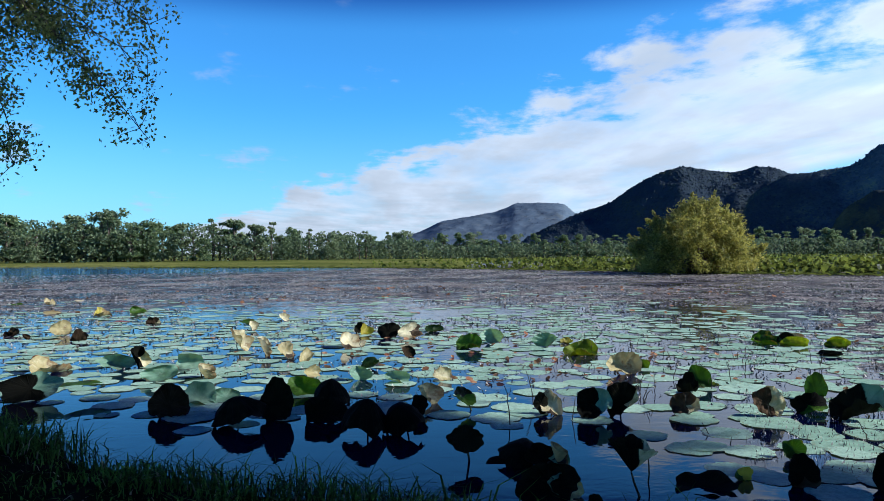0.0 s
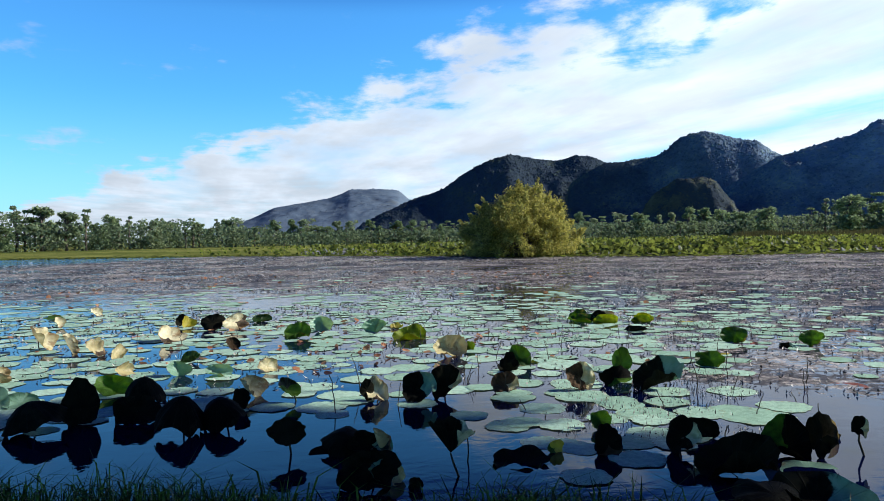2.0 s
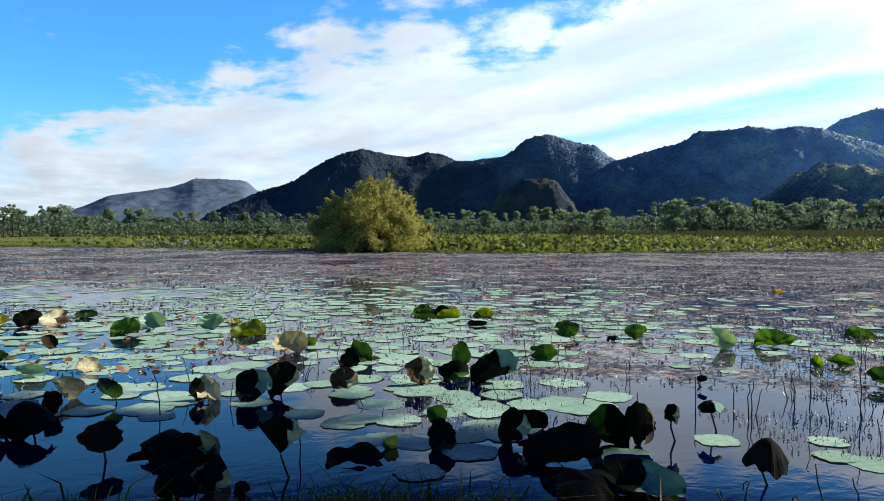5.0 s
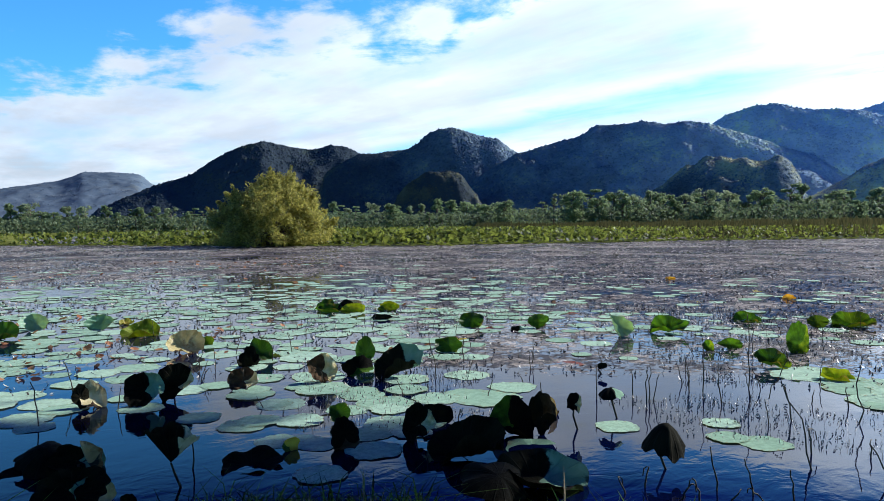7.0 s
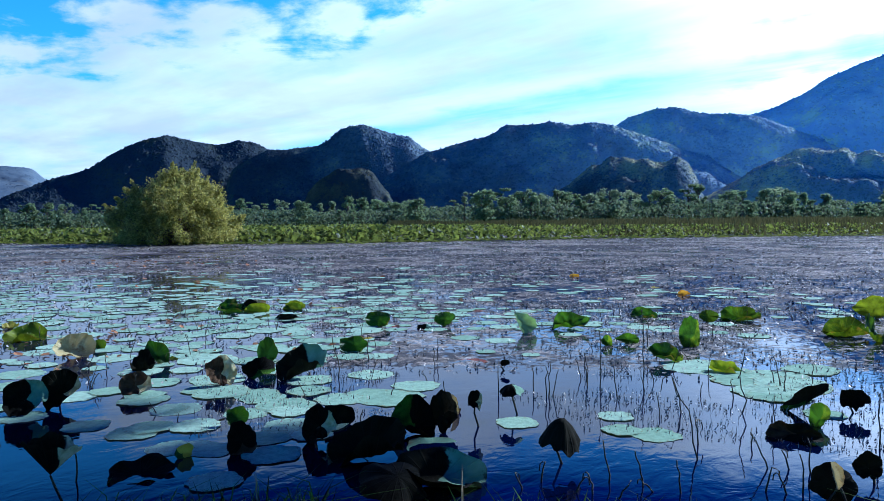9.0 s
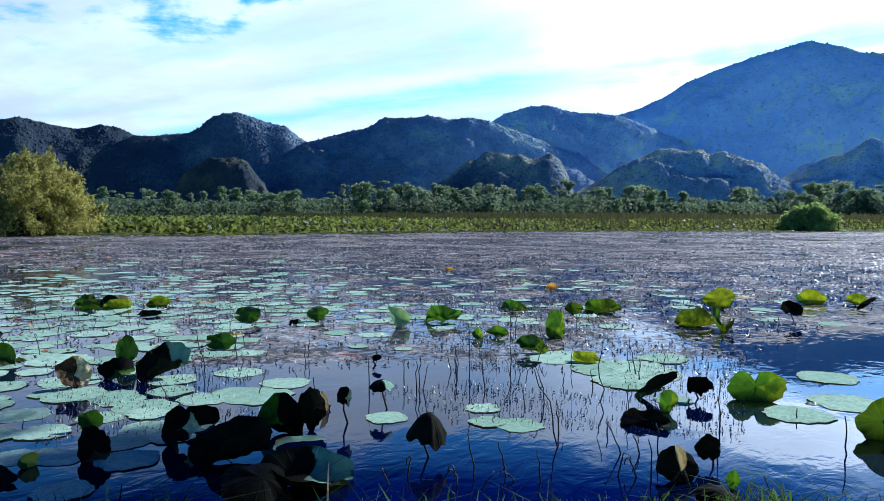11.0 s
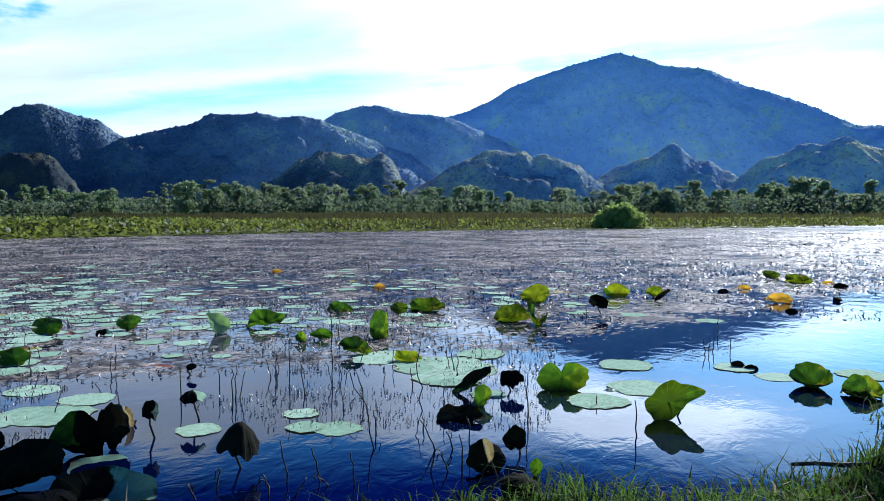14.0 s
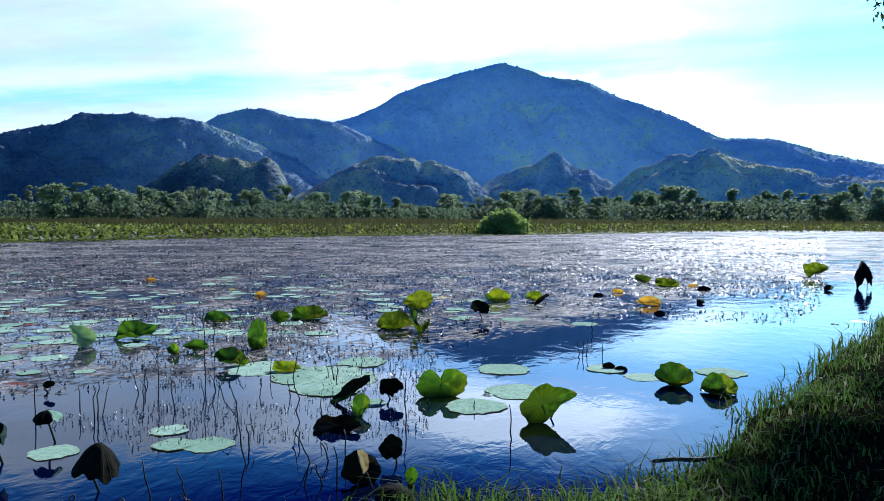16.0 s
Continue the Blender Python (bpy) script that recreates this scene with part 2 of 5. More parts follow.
WOODS_PALE = simple("pale woods leaves", (0.085, 0.135, 0.06), (0.28, 0.33, 0.175), 0.06, 0.7, island=True, glow=0.42)
THICKET = simple("thicket leaves", (0.040, 0.070, 0.034), (0.135, 0.175, 0.085), 0.06, 0.7, island=True, glow=0.35)
REED = simple("russet reeds", (0.014, 0.022, 0.008), (0.088, 0.08, 0.028), 0.35, 0.8, island=True, glow=0.3)
BED = simple("lotus bed leaves", (0.007, 0.020, 0.004), (0.185, 0.215, 0.036), 0.3, 0.5, island=True, glow=0.4, spec=0.15, vary=0.7)
FLECK = simple("floating debris", (0.03, 0.025, 0.02), (0.40, 0.37, 0.31), 0.2, 0.5, island=True, spec=0.25)


def water_material():
    m, n = material("pond water")
    p = place_of(n)
    s = n.add("ShaderNodeSeparateXYZ")
    n.put(s.inputs[0], p)
    x, y = s.outputs[0], s.outputs[1]
    far = n.math("SQRT", n.math("ADD", n.math("MULTIPLY", x, x), n.math("MULTIPLY", y, y)))
    # floating weed: thick from mid-pond on, absent from the open bay by the grassy bank
    broad = n.noise(p, 0.10, 4, 0.6, 0.5)
    fine = n.noise(n.stretch(p, (1, 1, 1), (7, 3, 0)), 0.75, 7, 0.68)
    specks = n.noise(n.stretch(p, (1, 1, 1), (2, 8, 0)), 8.0, 4, 0.7)
    fine = n.math("ADD", n.math("MULTIPLY", fine, 0.65), n.math("SUBTRACT", n.math("MULTIPLY", specks, 0.75), 0.20))
    reach = n.ramp(n.math("ADD", far, n.math("MULTIPLY", n.math("SUBTRACT", broad, 0.5), 14)), 12, 27)
    bay = n.ramp(n.math("SUBTRACT", n.math("ADD", y, n.math("MULTIPLY", x, 0.42)), n.math("MULTIPLY", n.math("SUBTRACT", broad, 0.5), 3)), 5.6, 8.2)
    bay = n.math("MAXIMUM", bay, n.ramp(far, 18, 24))
    lagoon = n.ramp(n.math("SUBTRACT", n.math("MULTIPLY", y, 0.8), n.math("MULTIPLY", x, 1.6)), 72, 86, 1.0, 0.05)
    amount = n.math("MULTIPLY", n.math("MULTIPLY", reach, bay), lagoon)
    litter = n.math("MULTIPLY", n.ramp(n.math("SUBTRACT", x, n.math("MULTIPLY", y, 0.5)), -1.5, 1.0), n.ramp(far, 6.5, 9.0, 0.0, 0.86))
    amount = n.math("MAXIMUM", amount, n.math("MULTIPLY", litter, bay))
    thresh = n.math("SUBTRACT", n.ramp(far, 18, 45, 0.80, 0.765), n.math("MULTIPLY", amount, 0.375))
    lane = n.noise(n.stretch(p, (1, 1, 1), (4, 9, 0)), 0.34, 5, 0.66, 0.5)
    thresh = n.math("ADD", thresh, n.math("MULTIPLY", n.math("SUBTRACT", lane, 0.47), n.ramp(far, 18, 36, 0.2, 1.0)))
    weed = n.ramp(n.math("SUBTRACT", fine, thresh), -0.02, 0.04)
    wcol = n.mix(n.ramp(n.math("ADD", n.math("MULTIPLY", n.noise(p, 2.2, 7, 0.75), 0.5), n.math("MULTIPLY", n.noise(p, 12.0, 3, 0.7), 0.5)), 0.42, 0.58), (0.056, 0.047, 0.038), (0.41, 0.35, 0.285))
    # Pale flecks in the weed colour stand in for glints.
    wcol = n.mix(n.ramp(n.noise(p, 3.4, 6, 0.75), 0.545, 0.60), wcol, (0.50, 0.46, 0.42))
    # Dark ripple streaks are painted into the weed colour, broader far out.
    rows = n.math("ADD", n.math("MULTIPLY", n.noise(n.stretch(p, (1, 1, 1), (1, 6, 0)), 0.9, 5, 0.7, 0.3), 0.6), n.math("MULTIPLY", n.noise(n.stretch(p, (1, 1, 1), (5, 2, 0)), 3.5, 4, 0.7), 0.4))
    gusts = n.noise(n.stretch(p, (1, 1, 1), (8, 3, 0)), 0.22, 3, 0.55, 0.4)
    rows = n.mix(n.ramp(far, 20, 50, 0.0, 0.8), rows, gusts)
    wcol = n.mix(n.ramp(rows, 0.46, 0.55, 0.9, 0.0), wcol, (0.026, 0.024, 0.028))
    ripple = n.noise(n.stretch(p, (1.0, 1.6, 1)), 3.0, 3, 0.6, 0.6)
    swell = n.noise(n.stretch(p, (1.0, 1.4, 1)), 1.5, 2, 0.5, 0.3)
    micro = n.noise(p, 14.0, 2, 0.5)
    h = n.math("ADD", n.math("MULTIPLY", ripple, 0.030), n.math("ADD", n.math("MULTIPLY", swell, 0.036), n.math("MULTIPLY", micro, 0.004)))
    rough_at = n.math("ADD", n.ramp(far, 7, 36, 0.055, 0.38), n.ramp(far, 60, 85, 0.0, 0.5))
    nor = n.add("ShaderNodeBump")
    n.put(nor.inputs["Strength"], rough_at)
    nor.inputs["Distance"].default_value = 1.0
    n.put(nor.inputs["Height"], h)
    nor = nor.outputs[0]
    clear = principled(n, (0.001, 0.003, 0.022), 0.02, nor, 1.33, 0.34)
    top = principled(n, wcol, 0.72, n.bump(n.math("ADD", fine, n.math("MULTIPLY", micro, 0.4)), 0.8, 0.05), 1.4, 0.14)
    both = n.add("ShaderNodeMixShader")
    n.put(both.inputs[0], n.math("MULTIPLY", weed, 0.9))
    n.put(both.inputs[1], clear)
    n.put(both.inputs[2], top)
    finish(n, both.outputs[0])
    return m


def ground_material():
    m, n = material("ground")
    p = place_of(n)
    broad = n.noise(p, 0.03, 5, 0.6)
    mid = n.noise(p, 0.8, 6, 0.65)
    col = n.mix(n.ramp(broad, 0.35, 0.65), (0.09, 0.11, 0.025), (0.22, 0.22, 0.06))
    col = n.mix(n.ramp(mid, 0.45, 0.7), col, (0.06, 0.075, 0.02))
    # Bank shade is painted into the near ground, fading out by 60 m.
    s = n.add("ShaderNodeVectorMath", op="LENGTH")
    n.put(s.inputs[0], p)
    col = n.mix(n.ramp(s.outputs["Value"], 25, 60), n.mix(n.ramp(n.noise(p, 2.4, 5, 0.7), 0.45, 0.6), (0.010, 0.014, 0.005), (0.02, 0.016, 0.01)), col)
    finish(n, principled(n, col, 0.9, n.bump(n.noise(p, 9, 5, 0.7), 0.8, 0.05), spec=0.0))
    return m


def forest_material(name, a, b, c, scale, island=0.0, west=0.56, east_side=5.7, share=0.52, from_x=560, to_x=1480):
    m, n = material(name)
    p = place_of(n)
    crowns = n.add("ShaderNodeTexVoronoi")
    n.put(crowns.inputs["Vector"], p)
    crowns.inputs["Scale"].default_value = scale
    broad = n.noise(p, 0.011, 6, 0.7)
    grain = n.noise(p, scale * 0.7, 4, 0.7)
    if island:
        own = n.add("ShaderNodeNewGeometry").outputs["Random Per Island"]
        grain = n.math("ADD", n.math("MULTIPLY", grain, 0.6), n.math("MULTIPLY", own, 0.4))
        broad = n.math("ADD", broad, n.math("MULTIPLY", n.math("SUBTRACT", own, 0.5), island))
    col = n.mix(n.ramp(grain, 0.35, 0.65), a, b)
    col = n.mix(n.ramp(broad, share, share + 0.14), col, c)
    # haze painted into the colour: darker in the west, paler towards the east
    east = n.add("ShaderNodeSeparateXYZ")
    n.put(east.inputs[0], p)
    haze_gain = n.add("ShaderNodeMix", data="RGBA", blend="MULTIPLY")
    haze_gain.inputs[0].default_value = 1.0
    n.put(haze_gain.inputs[6], col)
    n.put(haze_gain.inputs[7], n.ramp(n.math("ADD", east.outputs[0], n.math("MULTIPLY", n.math("SUBTRACT", broad, 0.5), 500)), from_x, to_x, west, east_side))
    col = haze_gain.outputs[2]
    clumps = n.add("ShaderNodeTexVoronoi")
    n.put(clumps.inputs["Vector"], p)
    clumps.feature = "SMOOTH_F1"
    clumps.inputs["Scale"].default_value = scale * 0.36
    clumps.inputs["Detail"].default_value = 1.0
    h = n.math("SUBTRACT", n.noise(p, scale * 0.6, 5, 0.7), n.math("ADD", n.math("MULTIPLY", crowns.outputs["Distance"], 0.6), n.math("MULTIPLY", clumps.outputs["Distance"], 2.6)))
    finish(n, principled(n, col, 0.95, n.bump(h, 0.35, 2.0), spec=0.0))
    return m


WATER, GROUND = water_material(), ground_material()
# Base colours are tinted blue to paint in the haze of distance.
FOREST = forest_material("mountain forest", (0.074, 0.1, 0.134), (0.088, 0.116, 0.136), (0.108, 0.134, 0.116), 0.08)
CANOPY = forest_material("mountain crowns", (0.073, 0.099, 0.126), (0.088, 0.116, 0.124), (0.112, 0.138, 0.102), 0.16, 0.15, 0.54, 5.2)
# The pale third colour stands in for sunlit foothill tops.
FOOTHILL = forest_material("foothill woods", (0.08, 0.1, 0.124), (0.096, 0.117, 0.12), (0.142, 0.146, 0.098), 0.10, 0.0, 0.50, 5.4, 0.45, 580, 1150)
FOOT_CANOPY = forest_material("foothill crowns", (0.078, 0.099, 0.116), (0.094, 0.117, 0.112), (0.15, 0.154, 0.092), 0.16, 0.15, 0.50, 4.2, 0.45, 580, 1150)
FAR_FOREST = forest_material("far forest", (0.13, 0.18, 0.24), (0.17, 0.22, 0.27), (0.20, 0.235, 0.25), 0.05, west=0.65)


# ---------------------------------------------------------------- mesh helpers
def mesh_of(name, verts, faces, mat, smooth=True):
    me = bpy.data.meshes.new(name)
    me.from_pydata([tuple(v) for v in verts], [], faces)
    me.materials.append(mat)
    if smooth:
        me.polygons.foreach_set("use_smooth", [True] * len(me.polygons))
    me.update()
    return me


def quad_mesh(name, quads, mat):
    """quads: an array n x 4 x 3."""
    n = len(quads)
    me = bpy.data.meshes.new(name)
    me.vertices.add(n * 4)
    me.vertices.foreach_set("co", np.asarray(quads, dtype=np.float32).ravel())
    me.loops.add(n * 4)
    me.loops.foreach_set("vertex_index", np.arange(n * 4, dtype=np.int32))
    me.polygons.add(n)
    me.polygons.foreach_set("loop_start", np.arange(0, n * 4, 4, dtype=np.int32))
    me.materials.append(mat)
    me.update(calc_edges=True)
    me.validate()
    return me


def child(name, me, parent, label=""):
    ob = new(name, me)
    ob.parent = parent
    if label:
        tagged(ob, label)
    return ob




def lattice(x, y, seed):
    """Smooth value noise, 0 to 1, on arrays."""
    xi, yi = np.floor(x).astype(np.int64), np.floor(y).astype(np.int64)
    fx, fy = x - xi, y - yi
    fx, fy = fx * fx * (3 - 2 * fx), fy * fy * (3 - 2 * fy)

    def r(a, b):
        k = (a * 374761393 + b * 668265263 + seed * 1442695041) & 0xFFFFFFFF
        k = ((k ^ (k >> 13)) * 1274126177) & 0xFFFFFFFF
        return ((k ^ (k >> 16)) & 0xFFFF) / 65535.0

    return (r(xi, yi) * (1 - fx) + r(xi + 1, yi) * fx) * (1 - fy) + (r(xi, yi + 1) * (1 - fx) + r(xi + 1, yi + 1) * fx) * fy


def fractal(x, y, seed, octaves=5, gain=0.5):
    total, amp, norm = 0, 1.0, 0
    for o in range(octaves):
        total = total + amp * lattice(x * 2 ** o, y * 2 ** o, seed + o)
        norm += amp
        amp *= gain
    return total / norm


def leaf_quads(centres, size, rng, slim=0.55, droop=0.0):
    """A pointed leaf of four corners, turned at random, at each centre."""
    n = len(centres)
    d = rng.normal(size=(n, 3))
    d[:, 2] -= droop
    d /= np.linalg.norm(d, axis=1)[:, None]
    e = np.cross(d, rng.normal(size=(n, 3)))
    e /= np.linalg.norm(e, axis=1)[:, None]
    s = size * rng.uniform(0.6, 1.3, (n, 1))
    c = np.asarray(centres)
    return np.stack([c - d * s / 2, c + e * s * slim / 2, c + d * s / 2, c - e * s * slim / 2], 1)


def tube(path, radii, sides=6):
    """Vertices and faces of a tapered tube along a path."""
    path = [Vector(p) for p in path]
    verts, faces = [], []
    for i, p in enumerate(path):
        way = (path[min(i + 1, len(path) - 1)] - path[max(i - 1, 0)]).normalized()
        a = way.orthogonal().normalized()
        b = way.cross(a)
        for k in range(sides):
            t = 2 * math.pi * k / sides
            verts.append(p + (a * math.cos(t) + b * math.sin(t)) * radii[i])
    for i in range(len(path) - 1):
        for k in range(sides):
            faces.append((i * sides + k, i * sides + (k + 1) % sides, (i + 1) * sides + (k + 1) % sides, (i + 1) * sides + k))
    faces.append(tuple(range(sides))[::-1])
    faces.append(tuple((len(path) - 1) * sides + k for k in range(sides)))
    return verts, faces


def joined(tubes):
    verts, faces = [], []
    for v, f in tubes:
        o = len(verts)
        verts += v
        faces += [tuple(i + o for i in q) for q in f]
    return verts, faces


def arc(a, b, sag, n=7, wob=0.0, rng=None):
    a, b = Vector(a), Vector(b)
    out = []
    for i in range(n):
        t = i / (n - 1)
        p = a.lerp(b, t)
        p.z += sag * 4 * t * (1 - t)
        if rng is not None and 0 < i < n - 1:
            p += Vector(rng.normal(size=3)) * wob
        out.append(p)
    return out


# ---------------------------------------------------------------- the pond's outline
def shore():
    """The pond's edge, anticlockwise from the bank on the left."""
    near = [(-60, 34), (-22, 16.5), (-9, 9.9), (-4.2, 6.95), (-2.6, 5.75), (-1.3, 4.95), (0.1, 4.5), (1.8, 3.75), (3.25, 2.6), (4.35, 1.65), (5.0, 0.6), (5.7, 0.05), (7.6, -0.35), (10.6, -1.3), (13, -2.1), (21, -4.0), (45, -10), (100, -24)]
    far = [(112, -12), (95, 6), (76, 18), (62, 31), (46, 40), (36, 43.5), (27, 46), (18, 55), (10.7, 66), (-2, 81), (-23, 92), (-42, 100), (-66, 115), (-110, 90)]
    return np.array(near + far, dtype=float)


SHORE = shore()


def pond_depth(x, y):
    """Distance inside the pond (plus) or outside it (minus)."""
    best = np.full(x.shape, 1e9)
    inside = np.zeros(x.shape, bool)
    for a, b in zip(SHORE, np.roll(SHORE, -1, 0)):
        d = b - a
        t = np.clip(((x - a[0]) * d[0] + (y - a[1]) * d[1]) / (d @ d), 0, 1)
        best = np.minimum(best, np.hypot(x - a[0] - t * d[0], y - a[1] - t * d[1]))
        cross = (a[1] > y) != (b[1] > y)
        with np.errstate(divide="ignore", invalid="ignore"):
            inside ^= cross & (x < d[0] * (y - a[1]) / (d[1] if d[1] else 1e-9) + a[0])
    return np.where(inside, best, -best)


def marsh_depth(x, y):
    """As pond_depth, with the flooded marsh of the far bed counted in."""
    r, deg = np.hypot(x, y), np.degrees(np.arctan2(x, y))
    d = pond_depth(x, y)
    return np.where((deg > 2) & (deg < 104) & (r > 30), np.maximum(d, np.minimum(d + 46, (deg - 2) * 3)), d)


def ground_height(x, y):
    d = marsh_depth(x, y) + (fractal(x * 1.1, y * 1.1, 3, 3) - 0.5) * 0.5
    r = np.hypot(x, y)
    bank = 0.20 * (1 - np.exp(np.minimum(d, 0) / 0.5)) + 0.05 * (fractal(x * 0.9, y * 0.9, 5, 4) - 0.4)
    bank = bank + np.clip((r - 250) / 4000, 0, 1) * 6
    return np.where(d > 0, -0.6 * (1 - np.exp(-np.maximum(d, 0) / 0.8)), bank)


def build_ground():
    rings = np.concatenate([[0.0], 0.4 * (4600 / 0.4) ** (np.arange(170) / 169)])
    steps = 420
    az = np.arange(steps) * 2 * np.pi / steps
    R, A = np.meshgrid(rings, az, indexing="ij")
    X, Y = R * np.sin(A), R * np.cos(A)
    Z = ground_height(X, Y)
    verts = np.stack([X, Y, Z], -1).reshape(-1, 3)
    faces = [(i * steps + k, (i + 1) * steps + k, (i + 1) * steps + (k + 1) % steps, i * steps + (k + 1) % steps) for i in range(len(rings) - 1) for k in range(steps)]
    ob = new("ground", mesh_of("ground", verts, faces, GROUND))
    tagged(ob, "grassy earth bank and marsh flats round the pond", "ground", kind="structure")
    s = [(-150, -60, 0), (190, -60, 0), (190, 170, 0), (-150, 170, 0)]
    tagged(new("water", mesh_of("water", s, [(0, 1, 2, 3)], WATER)), "dark rippled pond water with floating weed", "water", kind="structure")


build_ground()


# ---------------------------------------------------------------- mountains
def ridge(name, label, mat, az, el, crest, foot, back, spur, seed, step, carve=0.6, trees=0, crown=5.0, soft=0.0, lower=0.0, rough=0.6, bulge=1.35):
    """A wooded range whose skyline stands at el degrees at each azimuth, with spurs and gullies down its face."""
    a = np.arange(az[0], az[-1] + step / 2, step)
    e = np.interp(a, az, el)
    if soft:
        k = np.exp(-0.5 * (np.arange(-20, 21) * step / soft) ** 2)
        e = np.convolve(np.pad(e, 20, "edge"), k / k.sum(), "valid")
    if rough > 1:
        e = e * (0.90 + 0.24 * (fractal(a * 0.7, a * 0 + seed, 3, 2) - 0.4))
    e = np.tan(np.radians(np.maximum(e - lower, 0.1)))
    fade = np.clip(np.minimum(a - a[0], a[-1] - a) / 1.5, 0, 1) * 0.8 + 0.2
    rr = np.concatenate([np.linspace(foot, crest, 60), np.linspace(crest, back, 10)[1:]])
    verts = []
    for i, deg in enumerate(a):
        sa, ca = math.sin(radians(deg)), math.cos(radians(deg))
        for r in rr:
            x, y = r * sa, r * ca
            t = (r - foot) / (crest - foot)
            big = noise.fractal((x / spur, y / spur, seed), 1.0, 2.0, 4)
            deep = (max(0.0, 1 - t) * min(1.0, max(t, 0) * 2)) ** 0.8
            h = (1 - (1 - t) ** bulge if t <= 1 else max(0.0, 1 - (t - 1) ** 1.2 * 1.2)) + carve * deep * big
            z = max(h, 0.0) * crest * e[i] * fade[i] + (noise.noise((x / 95, y / 95, seed)) * 9.0 + noise.noise((x / 38, y / 38, seed + 3)) * 6.0 + noise.noise((x / 17, y / 17, seed + 6)) * 2.5) * min(1.0, max(t, 0) * 3) * (rough if t < 0.8 else 0.35 + (rough - 0.35) * max(0.0, 0.95 - t) / 0.15)
            verts.append((x, y, z - 2))
    n, m = len(a), len(rr)
    faces = [(i * m + k, i * m + k + 1, (i + 1) * m + k + 1, (i + 1) * m + k) for i in range(n - 1) for k in range(m - 1)]
    tagged(new(name, mesh_of(name, verts, faces, mat)), label, "mountain", kind="structure")
    rng, trees = np.random.default_rng(seed + 5), int(trees * 1.7)
    P = np.array(verts).reshape(n, m, 3)
    i, k = rng.integers(0, n - 1, trees), rng.integers(1, 61, trees)
    k[: trees // 25] = rng.integers(58, 60, trees // 25)
    f, g = rng.uniform(0, 1, (trees, 1)), rng.uniform(0, 1, (trees, 1))
    p = P[i, k] * (1 - f) * (1 - g) + P[i + 1, k] * f * (1 - g) + P[i, k + 1] * (1 - f) * g + P[i + 1, k + 1] * f * g
    out = np.cross(P[i, k + 1] - P[i, k], P[i + 1, k] - P[i, k])
    out *= (np.sign(out[:, 2]) / np.linalg.norm(out, axis=1))[:, None]
    size = (0.2 + 0.8 * rng.uniform(0, 1, (trees, 1)) ** 4) * crown * 0.5
    tall = size * rng.uniform(0.4, 0.8, (trees, 1))
    turn = rng.uniform(0, 6.28, (trees, 1))
    out = out * 0.8 + np.array([0, 0, 0.2])
    out /= np.linalg.norm(out, axis=1)[:, None]
    across = np.cross(out, np.array([0.0, 0.0, 1.0]))
    across /= np.linalg.norm(across, axis=1)[:, None] + 1e-9
    along = np.cross(out, across)
    rows = []
    for k in range(6):
        ang = turn + k * math.pi / 3
        r = size * rng.uniform(0.55, 1.25, (trees, 1))
        rows.append(p + (across * np.cos(ang) + along * np.sin(ang)) * r + out * tall * rng.uniform(-0.5, 0.4, (trees, 1)))
    rows.append(p + out * tall * rng.uniform(0.7, 1.5, (trees, 1)) + across * size * rng.uniform(-0.3, 0.3, (trees, 1)))
    V = np.stack(rows, 1).reshape(-1, 3)
    shape = [(k, (k + 1) % 6, 6) for k in range(6)]
    F = (np.array(shape)[None] + (np.arange(trees) * 7)[:, None, None]).reshape(-1, 3)
    me = bpy.data.meshes.new("forest")
    me.vertices.add(len(V))
    me.vertices.foreach_set("co", V.astype(np.float32).ravel())
    me.loops.add(len(F) * 3)
    me.loops.foreach_set("vertex_index", F.astype(np.int32).ravel())
    me.polygons.add(len(F))
    me.polygons.foreach_set("loop_start", np.arange(0, len(F) * 3, 3, dtype=np.int32))
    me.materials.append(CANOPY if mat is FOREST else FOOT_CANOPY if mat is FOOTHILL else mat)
    me.update(calc_edges=True)
    me.validate()
    tagged(new("forest", me), "dark green tree crowns on the wooded " + name.split("_")[0] + " slopes", "forest", kind="stuff")


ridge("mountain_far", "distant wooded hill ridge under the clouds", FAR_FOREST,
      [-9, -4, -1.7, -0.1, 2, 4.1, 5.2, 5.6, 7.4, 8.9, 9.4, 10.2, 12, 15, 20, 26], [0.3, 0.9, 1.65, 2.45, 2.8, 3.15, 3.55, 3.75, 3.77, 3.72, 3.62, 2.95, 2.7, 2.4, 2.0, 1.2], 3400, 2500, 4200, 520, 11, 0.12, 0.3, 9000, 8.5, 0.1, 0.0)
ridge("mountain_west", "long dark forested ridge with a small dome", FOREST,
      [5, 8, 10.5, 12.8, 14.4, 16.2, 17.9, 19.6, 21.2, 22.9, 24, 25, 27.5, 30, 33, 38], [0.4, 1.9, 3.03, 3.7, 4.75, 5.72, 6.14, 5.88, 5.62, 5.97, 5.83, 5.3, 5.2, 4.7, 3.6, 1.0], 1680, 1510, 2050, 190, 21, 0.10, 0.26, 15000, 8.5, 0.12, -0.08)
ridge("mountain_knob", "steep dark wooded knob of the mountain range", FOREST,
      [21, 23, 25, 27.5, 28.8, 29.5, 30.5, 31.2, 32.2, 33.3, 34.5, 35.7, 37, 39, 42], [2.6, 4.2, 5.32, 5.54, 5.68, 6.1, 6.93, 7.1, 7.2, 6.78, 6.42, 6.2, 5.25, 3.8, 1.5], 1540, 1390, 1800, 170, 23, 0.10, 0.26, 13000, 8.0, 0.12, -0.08)
